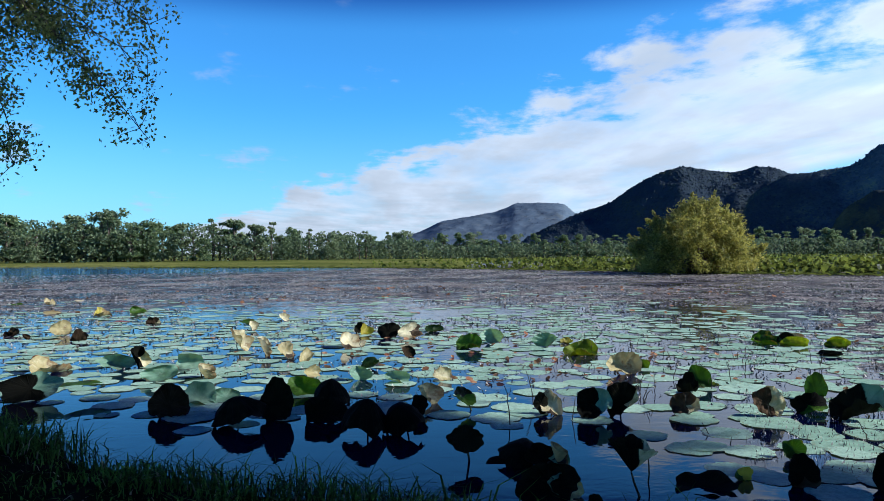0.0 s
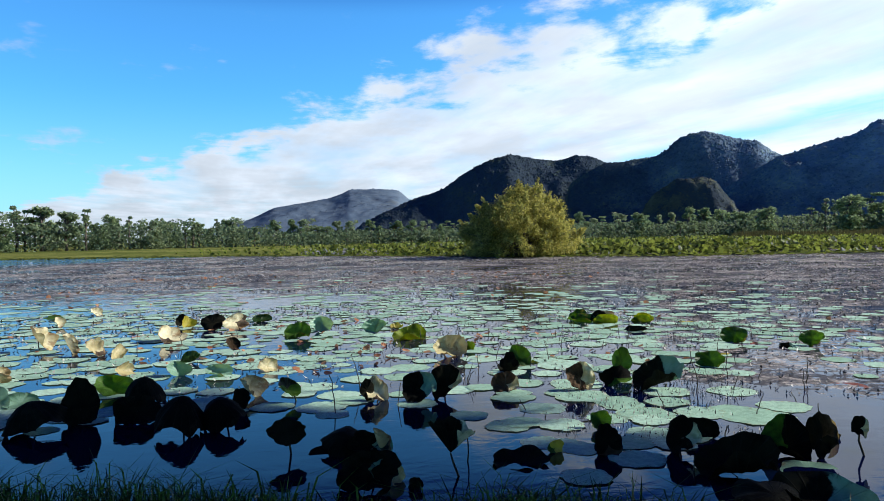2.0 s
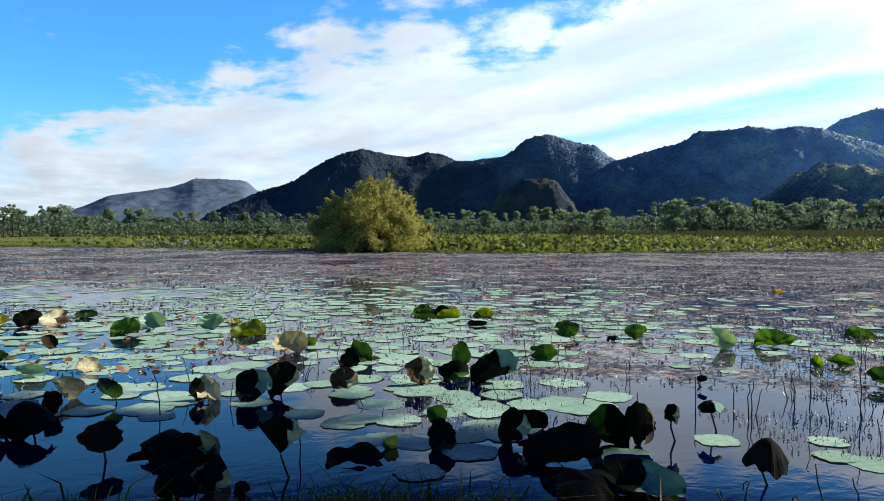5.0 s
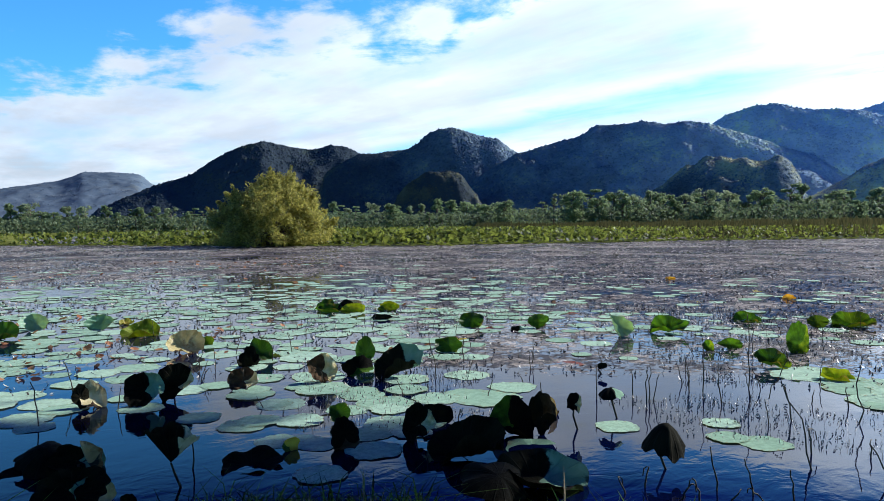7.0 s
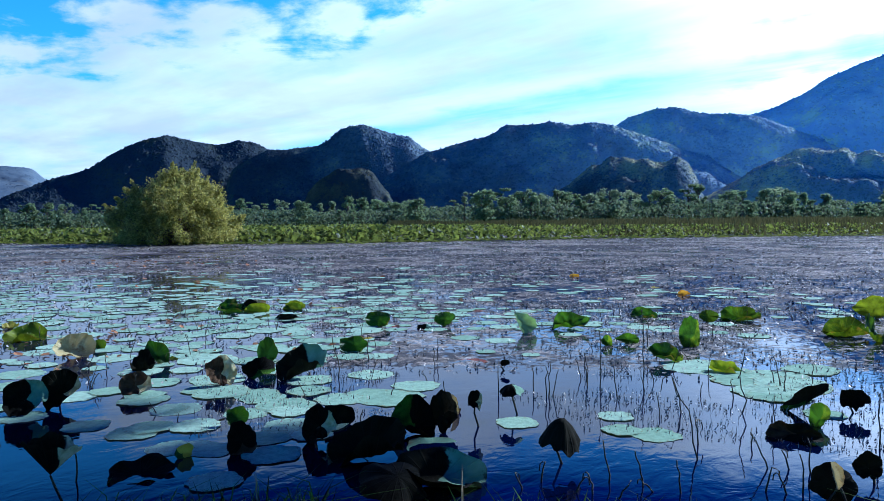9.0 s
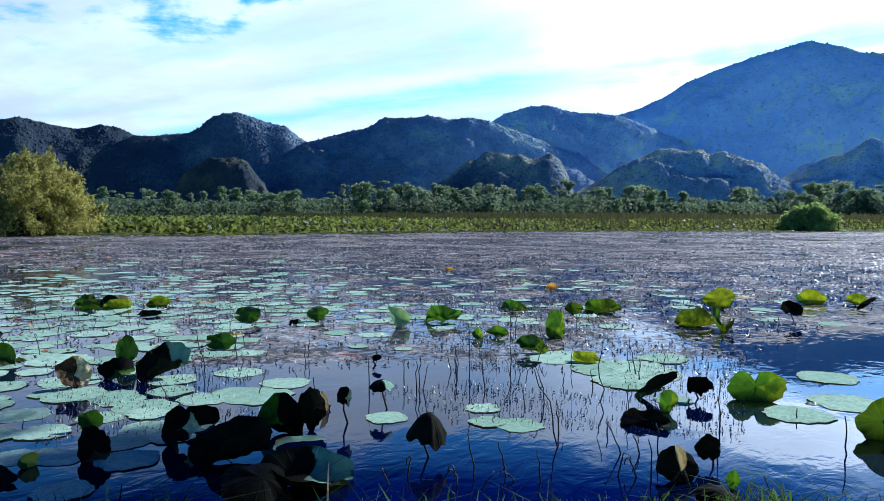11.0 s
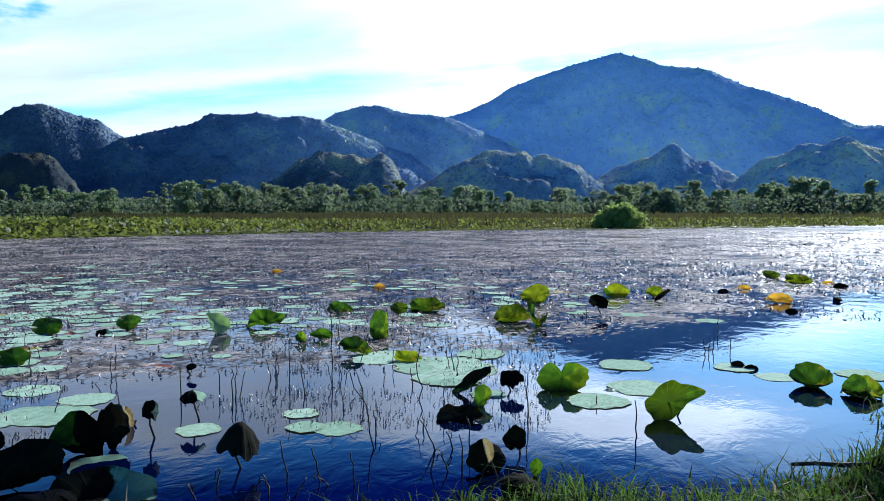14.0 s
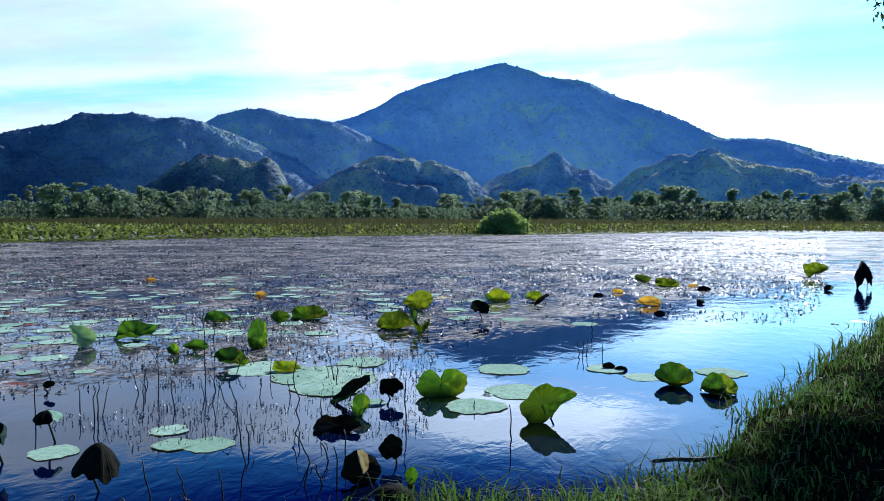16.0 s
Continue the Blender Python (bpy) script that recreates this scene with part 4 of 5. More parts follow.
def lotus(x, y, wide, high, kind, colour, turn=0.0, lift=0.0):
    """One standing lotus leaf: its blade wide x high metres as seen from the bank, lift metres clear of the water, on its stalk."""
    colour, _, other = colour.partition("/")
    seed = int(abs(x * 977 + y * 613 + wide * 131) * 10) % 99991
    rng = np.random.default_rng(seed)
    pts, uv, faces = leaf_shape(kind, rng)
    t = radians(turn + rng.uniform(-12, 12) + (38 if colour in ("cream", "yellow") else 0))
    spin = np.array([[math.cos(t), -math.sin(t), 0], [math.sin(t), math.cos(t), 0], [0, 0, 1]])
    pts = pts @ spin.T
    lo, hi = pts.min(0), pts.max(0)
    s = wide / (hi[0] - lo[0])
    pts = (pts - (lo + hi) / 2 * np.array([1, 1, 0]) - np.array([0, 0, lo[2]])) * np.array([s, s, high / (hi[2] - lo[2])])
    pts[:, 2] += lift - (0.015 if lift == 0 else 0)
    plant = new("lotus_leaf")
    plant.matrix_basis = pose(x, y, 0, 0, 0, -math.degrees(math.atan2(x, y)))
    blade = child("blade", blade_mesh(pts, uv, faces, LEAF[colour]), plant)
    words = ""
    if not other and kind != "disc" and wide > 0.1 and colour in TURNED and rng.uniform() < 0.22:
        other, words = TURNED[colour][int(rng.integers(len(TURNED[colour])))]
    elif other and other != colour:
        words = " with " + FLAP_WORDS[other]
    if other and other != colour:
        blade.data.materials[0] = turned_leaf(colour, other)
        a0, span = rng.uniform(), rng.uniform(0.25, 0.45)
        # Bright tones go on the right-hand rim, as painted sunlight.
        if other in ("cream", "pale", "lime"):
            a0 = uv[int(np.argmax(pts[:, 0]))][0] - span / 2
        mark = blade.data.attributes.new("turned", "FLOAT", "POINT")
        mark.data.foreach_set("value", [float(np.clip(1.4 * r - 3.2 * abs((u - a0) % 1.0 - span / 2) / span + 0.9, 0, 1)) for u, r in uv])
    hub = pts[0]
    foot = (hub[0] * 0.4 + rng.normal() * 0.04 + (0.12 if lift else 0), hub[1] + 0.03, -0.3)
    mid = (hub[0] * 0.7 + rng.normal() * 0.04, hub[1] + 0.05, hub[2] * 0.5)
    child("stalk", mesh_of("stalk", *tube([foot, mid, tuple(hub - np.array([0, 0, 0.004]))], [0.009, 0.008, 0.006], 6), STALK if colour in ("brown", "dark", "cream") else GREEN_STALK), plant)
    where = ("on tall stalk" if lift else "in the pond") if words else "on a stalk above the pond" if lift else "at the pond's surface"
    return tagged(plant, COLOUR_WORDS[colour] + " " + SHAPE_WORDS[kind] + " lotus leaf" + words + " " + where, "lotus leaf", "standing lotus leaves")


def pad_mesh(seed):
    return leaf_shape("pad", np.random.default_rng(seed), 4, 34)


def make_pads():
    out = []
    for s in range(8):
        pts, uv, faces = pad_mesh(200 + s)
        me = blade_mesh(pts, uv, faces, PAD)
        me.name = "lotus_pad"
        out.append(me)
    return out


PADS = make_pads()
PAD_SPOTS = []


def pad(x, y, wide, spin=None):
    """One floating leaf."""
    n = len(PAD_SPOTS)
    PAD_SPOTS.append((x, y, wide / 2))
    ob = new("lotus_pad", PADS[n % 8])
    ob.matrix_basis = pose(x, y, 0.003 + 0.0015 * (n % 5), 0, 0, (n * 137.5) % 360)
    ob.scale = (wide / 2, wide / 2, wide / 2)
    return tagged(ob, "pale green round lotus leaf floating flat on water", "lotus pad", "floating lotus pads")


def stalk(x, y, high, lean=0.0, bend=0.0, thick=0.005):
    """A dead stalk; lean: metres to the viewer's right at its top; bend: share that hooks over."""
    seed = int(abs(x * 1301 + y * 761 + high * 97) * 10) % 99991
    rng = np.random.default_rng(seed)
    path = [(0, 0, -0.3), (0, 0, 0)]
    for k in range(1, 6):
        t = k / 5
        path.append((lean * t ** 1.3 + rng.normal() * 0.012 * min(1.0, high * 2), rng.normal() * 0.01, high * t))
    if bend:
        s = 1 if rng.uniform() < 0.5 else -1
        path += [(lean + s * bend * 0.25, 0.02, high * 0.98), (lean + s * bend * 0.5, 0.03, high * 0.86), (lean + s * bend * 0.6, 0.03, high - bend)]
    n = len(path)
    ob = new("dead_stalk", mesh_of("dead_stalk", *tube(path, [thick * (1.25 - 0.6 * i / n) for i in range(n)], 6), STALK))
    ob.matrix_basis = pose(x, y, 0, 0, 0, -math.degrees(math.atan2(x, y)))
    return tagged(ob, "bent dead lotus stalk rising from pond" if bend else "thin dead lotus stalk rising from pond", "dead stalk", "dead lotus stalks")


lotus(-5.38, 10.21, 0.55, 0.244, "taco", "cream")
lotus(-4.55, 8.22, 0.65, 0.312, "wilt", "dark")
lotus(-4.40, 9.06, 0.54, 0.054, "disc", "green")
lotus(-3.54, 7.40, 0.44, 0.051, "disc", "green")
lotus(-10.68, 20.44, 0.49, 0.110, "disc", "cream")
lotus(-8.96, 19.66, 0.46, 0.257, "taco", "cream")
lotus(-7.69, 15.00, 0.41, 0.319, "shell", "cream")
lotus(-6.80, 13.92, 0.31, 0.239, "taco", "brown")
lotus(-8.65, 14.93, 0.29, 0.181, "taco", "brown")
lotus(-7.96, 14.25, 0.15, 0.126, "fin", "brown")
lotus(-12.71, 24.10, 0.33, 0.285, "taco", "cream")
lotus(-12.67, 25.96, 0.31, 0.077, "disc", "cream")
lotus(-13.92, 24.35, 0.34, 0.089, "disc", "green")
lotus(-4.59, 10.45, 0.54, 0.217, "shell", "pale")
lotus(-4.26, 10.51, 0.28, 0.319, "fin", "dark")
lotus(-3.53, 10.41, 0.40, 0.232, "shell", "pale")
lotus(-3.57, 9.36, 0.46, 0.212, "shell", "pale")
lotus(-3.02, 9.55, 0.22, 0.226, "fin", "cream")
lotus(-2.70, 7.34, 0.40, 0.334, "crumple", "brown")
lotus(-2.61, 7.91, 0.39, 0.248, "shell", "pale")
lotus(-2.35, 8.05, 0.32, 0.161, "shell", "pale")
lotus(-8.36, 20.45, 0.44, 0.216, "shell", "green")
lotus(-6.64, 17.09, 0.33, 0.192, "taco", "brown")
lotus(-7.69, 17.75, 0.44, 0.041, "disc", "red")
lotus(-9.14, 21.08, 0.28, 0.043, "disc", "red")
lotus(-6.35, 18.23, 0.38, 0.072, "disc", "pale")
lotus(-4.52, 17.29, 0.41, 0.105, "disc", "green")
lotus(-3.93, 15.57, 0.22, 0.225, "shell", "cream")
lotus(-3.72, 17.54, 0.25, 0.213, "shell", "cream")
lotus(-3.29, 12.23, 0.39, 0.400, "shell", "cream")
lotus(-2.79, 11.67, 0.22, 0.320, "fin", "cream")
lotus(-2.38, 11.30, 0.25, 0.276, "shell", "cream")
lotus(-2.02, 11.06, 0.22, 0.221, "shell", "cream")
lotus(-1.68, 9.58, 0.22, 0.185, "shell", "cream")
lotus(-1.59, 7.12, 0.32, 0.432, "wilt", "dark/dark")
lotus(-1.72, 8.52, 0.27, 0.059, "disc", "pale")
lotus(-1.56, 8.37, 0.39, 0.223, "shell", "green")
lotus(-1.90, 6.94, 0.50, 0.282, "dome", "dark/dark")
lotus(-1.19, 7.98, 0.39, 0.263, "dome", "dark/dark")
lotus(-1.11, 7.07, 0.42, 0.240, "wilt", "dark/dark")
lotus(-1.51, 12.57, 0.44, 0.284, "shell", "cream")
lotus(-1.64, 14.87, 0.25, 0.241, "wilt", "dark")
lotus(-1.47, 14.56, 0.27, 0.246, "shell", "yellow")
lotus(-1.01, 13.93, 0.43, 0.304, "wilt", "dark")
lotus(-0.61, 14.01, 0.47, 0.315, "shell", "cream")
lotus(-0.17, 14.96, 0.39, 0.157, "taco", "green")
lotus(-2.19, 13.28, 0.14, 0.043, "disc", "red")
lotus(-1.02, 10.31, 0.27, 0.161, "taco", "green")
lotus(-1.03, 9.34, 0.29, 0.179, "shell", "pale")
lotus(-0.56, 9.10, 0.32, 0.161, "shell", "pale")
lotus(-0.76, 11.66, 0.27, 0.031, "disc", "pale")
lotus(-0.52, 11.41, 0.21, 0.185, "wilt", "brown")
lotus(-0.01, 9.25, 0.24, 0.183, "shell", "cream")
lotus(-0.13, 7.79, 0.28, 0.222, "shell", "cream")
lotus(-0.23, 7.26, 0.17, 0.218, "wilt", "dark")
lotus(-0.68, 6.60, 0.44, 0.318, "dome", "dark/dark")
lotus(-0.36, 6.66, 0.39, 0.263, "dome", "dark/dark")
lotus(0.22, 7.43, 0.22, 0.19, "wing", "green/dark", 0, 0.06)
lotus(0.43, 12.27, 0.43, 0.259, "taco", "green")
lotus(0.85, 12.99, 0.42, 0.265, "shell", "pale")
lotus(1.70, 12.52, 0.42, 0.240, "shell", "pale")
lotus(2.15, 12.91, 0.22, 0.119, "taco", "yellow")
lotus(2.12, 11.47, 0.54, 0.238, "taco", "lime")
lotus(0.21, 13.91, 0.19, 0.048, "disc", "red")
lotus(-0.74, 19.63, 0.30, 0.042, "disc", "red")
lotus(0.16, 5.60, 0.29, 0.188, "wilt", "dark/dark", 0, 0.09)
lotus(1.05, 7.24, 0.22, 0.261, "shell", "cream")
lotus(0.95, 7.27, 0.14, 0.235, "wilt", "dark")
lotus(1.44, 7.10, 0.34, 0.300, "crumple", "dark/pale")
lotus(1.71, 7.11, 0.31, 0.344, "shell", "dark/cream")
lotus(2.34, 9.62, 0.46, 0.286, "shell", "cream")
lotus(2.72, 10.08, 0.16, 0.132, "shell", "lime")
lotus(0.56, 5.64, 0.31, 0.17, "dome", "dark")
lotus(0.76, 5.49, 0.34, 0.18, "crumple", "dark/pale")
lotus(0.84, 5.40, 0.13, 0.23, "fin", "cream/dark")
lotus(0.78, 4.78, 0.24, 0.17, "wing", "pale/cream")
lotus(0.66, 4.74, 0.42, 0.24, "crumple", "dark")
lotus(0.94, 4.63, 0.10, 0.09, "crumple", "dark")
lotus(1.21, 4.77, 0.31, 0.23, "cone", "dark/cream", 0, 0.17)
lotus(0.47, 5.53, 0.35, 0.054, "disc", "dark")
lotus(2.74, 8.34, 0.27, 0.236, "taco", "dark")
lotus(2.96, 8.63, 0.29, 0.271, "shell", "green")
lotus(3.16, 8.76, 0.16, 0.050, "disc", "lime")
lotus(2.35, 7.25, 0.29, 0.217, "crumple", "brown/cream")
lotus(3.10, 7.09, 0.30, 0.303, "crumple", "brown/cream")
lotus(3.93, 7.85, 0.23, 0.311, "shell", "green")
lotus(3.53, 7.20, 0.34, 0.216, "wilt", "dark/green")
lotus(3.86, 6.91, 0.51, 0.337, "taco", "dark/pale")
lotus(5.46, 12.54, 0.52, 0.163, "taco", "green")
lotus(5.77, 12.50, 0.31, 0.222, "wilt", "dark")
lotus(5.95, 12.54, 0.25, 0.195, "shell", "cream")
lotus(6.41, 12.06, 0.35, 0.192, "shell", "lime")
lotus(5.75, 11.10, 0.38, 0.088, "taco", "dark")
lotus(2.66, 5.65, 0.17, 0.162, "shell", "green")
lotus(2.41, 4.98, 0.20, 0.233, "wilt", "dark/brown")
lotus(2.63, 5.81, 0.20, 0.030, "disc", "dark")
lotus(2.07, 5.14, 0.12, 0.11, "shell", "yellow/green")
lotus(1.75, 4.97, 0.40, 0.10, "disc", "dark")
lotus(2.93, 4.85, 0.25, 0.281, "crumple", "dark/cream")
lotus(2.94, 4.96, 0.07, 0.196, "fin", "cream")
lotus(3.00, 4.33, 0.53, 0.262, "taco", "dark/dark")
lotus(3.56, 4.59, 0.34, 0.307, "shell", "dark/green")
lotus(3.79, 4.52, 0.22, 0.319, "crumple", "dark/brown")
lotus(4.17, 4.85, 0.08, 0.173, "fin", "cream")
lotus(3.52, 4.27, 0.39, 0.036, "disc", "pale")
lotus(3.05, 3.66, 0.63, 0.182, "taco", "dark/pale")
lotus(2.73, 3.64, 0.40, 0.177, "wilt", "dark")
lotus(5.03, 7.83, 0.34, 0.202, "shell", "green")
lotus(5.66, 8.41, 0.31, 0.042, "disc", "yellow")
lotus(5.52, 12.84, 0.35, 0.220, "taco", "green")
lotus(5.73, 12.15, 0.44, 0.184, "shell", "lime")
lotus(6.29, 11.93, 0.34, 0.166, "shell", "lime")
lotus(7.09, 11.74, 0.31, 0.039, "disc", "yellow")
lotus(6.44, 9.46, 0.37, 0.234, "shell", "green")
lotus(6.60, 9.21, 0.13, 0.038, "disc", "red")
lotus(8.71, 9.77, 0.23, 0.044, "disc", "red")
lotus(7.21, 8.83, 0.32, 0.217, "shell", "green")
lotus(6.82, 8.82, 0.21, 0.076, "taco", "dark")
lotus(7.60, 7.53, 0.32, 0.290, "fin", "pale")
lotus(8.36, 7.38, 0.54, 0.250, "taco", "green")
lotus(10.20, 7.50, 0.43, 0.172, "taco", "green")
lotus(7.66, 6.16, 0.14, 0.146, "shell", "green")
lotus(7.97, 6.09, 0.30, 0.143, "shell", "green")
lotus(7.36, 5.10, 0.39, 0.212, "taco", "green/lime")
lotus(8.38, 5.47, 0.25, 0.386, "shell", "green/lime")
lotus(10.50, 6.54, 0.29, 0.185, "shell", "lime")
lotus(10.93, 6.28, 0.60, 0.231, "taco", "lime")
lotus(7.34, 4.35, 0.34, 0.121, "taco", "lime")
lotus(13.60, 9.07, 0.29, 0.112, "taco", "orange")
lotus(14.43, 10.36, 0.21, 0.055, "disc", "yellow")
lotus(11.81, 9.70, 0.16, 0.036, "disc", "yellow")
lotus(15.66, 13.85, 0.28, 0.086, "taco", "orange")
lotus(4.50, 4.53, 0.20, 0.09, "dome", "dark", 0, 0.16)
lotus(3.90, 3.45, 0.27, 0.203, "dome", "dark/dark", 0, 0.10)
lotus(5.63, 5.82, 0.10, 0.066, "wilt", "dark", 0, 0.06)
lotus(7.67, 3.90, 0.35, 0.030, "disc", "dark")
lotus(5.69, 6.45, 0.38, 0.030, "disc", "red")
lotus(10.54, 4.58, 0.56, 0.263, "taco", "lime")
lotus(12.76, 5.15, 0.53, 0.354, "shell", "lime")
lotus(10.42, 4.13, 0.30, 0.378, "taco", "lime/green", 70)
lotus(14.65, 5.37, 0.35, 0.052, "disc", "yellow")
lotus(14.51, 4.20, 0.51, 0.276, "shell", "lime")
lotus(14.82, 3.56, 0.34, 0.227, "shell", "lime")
lotus(11.94, 3.72, 0.31, 0.229, "crumple", "dark/brown", 0, 0.09)
lotus(14.22, 3.26, 0.28, 0.247, "slant", "dark/brown")
lotus(17.19, 2.25, 0.28, 0.106, "taco", "orange")
lotus(15.05, 1.40, 0.47, 0.184, "taco", "orange")
lotus(20.24, 2.12, 0.51, 0.208, "shell", "lime")
lotus(19.36, 1.41, 0.66, 0.211, "taco", "lime")
lotus(19.52, 0.83, 0.29, 0.080, "taco", "orange")
lotus(18.59, 0.55, 0.36, 0.114, "taco", "dark")
lotus(15.77, 0.49, 0.16, 0.096, "wilt", "dark")
lotus(13.76, 1.09, 0.20, 0.075, "taco", "dark")
lotus(16.16, 2.53, 0.22, 0.100, "taco", "dark")
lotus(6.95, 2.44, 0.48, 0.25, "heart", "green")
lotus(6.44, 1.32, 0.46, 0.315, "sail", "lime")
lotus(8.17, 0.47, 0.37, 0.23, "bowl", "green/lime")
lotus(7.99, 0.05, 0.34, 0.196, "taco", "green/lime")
lotus(7.05, 2.01, 0.16, 0.032, "disc", "pale")
lotus(6.39, 3.09, 0.36, 0.26, "slant", "dark/green")
lotus(6.05, 2.81, 0.15, 0.187, "shell", "green")
lotus(5.57, 2.76, 0.38, 0.12, "crumple", "dark/brown")
lotus(6.58, 2.78, 0.22, 0.16, "crumple", "dark/dark", 0, 0.04)
lotus(4.74, 1.78, 0.08, 0.118, "shell", "green")
lotus(8.77, 1.19, 0.14, 0.084, "crumple", "dark/dark")
lotus(8.72, 1.05, 0.14, 0.065, "crumple", "dark/dark")
lotus(4.40, 1.73, 0.25, 0.12, "dome", "dark/dark")
lotus(4.67, 2.09, 0.25, 0.20, "egg", "dark/dark")
lotus(4.52, 2.00, 0.07, 0.16, "fin", "cream", 0, 0.10)
lotus(5.01, 2.05, 0.16, 0.15, "crumple", "dark/dark", 0, 0.05)
lotus(26.16, -0.94, 0.31, 0.061, "disc", "lime")
lotus(22.96, -1.68, 0.48, 0.072, "disc", "lime")
lotus(24.06, -2.29, 0.68, 0.428, "shell", "lime")
lotus(26.44, -3.34, 0.59, 0.062, "disc", "lime")
lotus(19.75, -2.15, 0.21, 0.148, "wilt", "dark")
lotus(14.01, -1.97, 0.27, 0.030, "disc", "green")
lotus(13.54, -1.55, 0.14, 0.030, "disc", "green")
lotus(4.02, 4.42, 0.11, 0.15, "crumple", "dark/cream", 0, 0.14)
lotus(3.26, 5.16, 0.27, 0.168, "wilt", "dark")
lotus(20.75, -3.00, 0.40, 0.655, "wilt", "dark")
pad(0.52, 8.13, 0.44)
pad(0.71, 7.62, 0.44)
pad(0.50, 7.11, 0.47)
pad(0.82, 7.32, 0.40)
pad(0.32, 7.81, 0.36)
pad(0.58, 6.81, 0.32)
pad(1.27, 8.86, 0.45)
pad(0.28, 8.30, 0.32)
pad(2.34, 6.96, 0.43)
pad(2.99, 6.82, 0.55)
pad(2.46, 6.46, 0.43)
pad(3.19, 6.35, 0.41)
pad(3.23, 5.98, 0.50)
pad(3.64, 6.34, 0.40)
pad(2.40, 5.84, 0.39)
pad(2.85, 5.94, 0.36)
pad(2.98, 5.37, 0.46)
pad(2.69, 5.20, 0.37)
pad(2.98, 5.06, 0.32)
pad(2.11, 6.02, 0.37)
pad(2.07, 5.40, 0.34)
pad(2.28, 5.17, 0.33)
pad(3.50, 8.49, 0.67)
pad(3.87, 8.07, 0.48)
pad(4.56, 8.44, 0.48)
pad(-3.24, 8.82, 0.43)
pad(-2.30, 8.77, 0.38)
pad(-3.86, 8.85, 0.44)
pad(-0.93, 8.36, 0.39)
pad(-0.53, 8.18, 0.38)
pad(-1.49, 8.73, 0.34)
pad(-4.77, 9.92, 0.42)
pad(3.45, 8.85, 0.44)
pad(2.90, 7.01, 0.40)
pad(2.41, 7.15, 0.35)
pad(2.41, 6.50, 0.32)
pad(1.74, 6.39, 0.36)
pad(3.20, 6.51, 0.44)
pad(3.17, 5.78, 0.36)
pad(3.19, 5.24, 0.38)
pad(2.23, 5.33, 0.27)
pad(2.75, 5.22, 0.28)
pad(1.97, 5.95, 0.39)
pad(2.55, 4.81, 0.40)
pad(2.05, 4.55, 0.34)
pad(3.97, 5.84, 0.49)
pad(4.53, 5.87, 0.46)
pad(4.37, 4.33, 0.33)
pad(5.10, 3.96, 0.29)
pad(4.82, 3.68, 0.29)
pad(4.92, 3.46, 0.37)
pad(7.34, 4.67, 0.77)
pad(7.12, 4.00, 0.67)
pad(7.25, 3.62, 0.72)
pad(6.73, 3.48, 0.53)
pad(8.19, 3.87, 0.44)
pad(7.32, 4.28, 0.56)
pad(7.49, 3.90, 0.62)
pad(8.05, 3.84, 0.55)
pad(6.77, 3.62, 0.58)
pad(6.42, 2.94, 0.33)
pad(7.35, 1.82, 0.61)
pad(6.68, 2.02, 0.53)
pad(8.29, 2.24, 0.57)
pad(8.73, 1.21, 0.43)
pad(8.47, 0.79, 0.40)
pad(4.06, 5.65, 0.63)
pad(3.69, 5.88, 0.43)
pad(9.00, 0.04, 0.51)
stalk(5.18, 4.77, 0.30, 0.007)
stalk(5.23, 5.01, 0.22, -0.010)
stalk(5.97, 5.09, 0.19, -0.052)
stalk(5.75, 4.82, 0.19, -0.014)
stalk(5.84, 4.74, 0.54, 0.000)
stalk(5.59, 4.34, 0.30, -0.040)
stalk(6.33, 4.62, 0.70, -0.015)
stalk(4.67, 2.95, 0.53, -0.168)
stalk(6.37, 3.70, 0.17, -0.021)
stalk(5.96, 3.38, 0.51, 0.000)
stalk(7.12, 3.67, 0.36, -0.069)
stalk(6.92, 3.52, 0.21, -0.004)
stalk(5.21, 2.88, 0.12, 0.000)
stalk(3.89, 3.04, 0.25, -0.033)
stalk(5.61, 3.71, 0.30, -0.070, 0.15)
stalk(4.97, 3.14, 0.17, -0.017, 0.08)
stalk(2.79, 4.49, 0.10, 0.000)
stalk(5.43, 6.72, 0.27, 0.008)
stalk(4.84, 7.20, 0.29, -0.008, 0.15)
stalk(10.78, 3.52, 0.24, 0.000)
stalk(5.86, 1.46, 0.26, -0.017)
stalk(5.82, 2.30, 0.38, -0.012)
stalk(9.35, 1.63, 0.17, -0.013)
stalk(9.40, 1.59, 0.18, 0.009)
stalk(9.57, 1.58, 0.17, 0.018)
stalk(11.22, 1.80, 0.24, 0.011)
stalk(9.53, 1.38, 0.18, 0.005)
stalk(7.48, 5.41, 0.42, -0.009)
stalk(6.56, 1.99, 0.08, 0.000)
stalk(4.86, 5.08, 0.30, 0.000)
stalk(5.13, 4.75, 0.28, 0.000)
stalk(4.46, 5.34, 0.15, -0.020)
stalk(4.14, 6.66, 0.46, -0.053)
stalk(0.61, 6.84, 0.36, -0.049)
stalk(0.94, 7.80, 0.34, -0.071)
stalk(1.40, 5.11, 0.27, 0.000)
stalk(5.16, 10.19, 0.20, 0.045)
stalk(5.09, 10.28, 0.23, -0.034)
stalk(-1.31, 11.86, 0.24, 0.000)
stalk(-1.87, 11.48, 0.29, 0.012)
stalk(4.46, 2.37, 0.14, 0.033, 0.07)
stalk(4.52, 2.28, 0.11, -0.043, 0.05)
stalk(4.61, 2.23, 0.22, -0.015)
stalk(4.59, 2.08, 0.08, 0.057, 0.04)
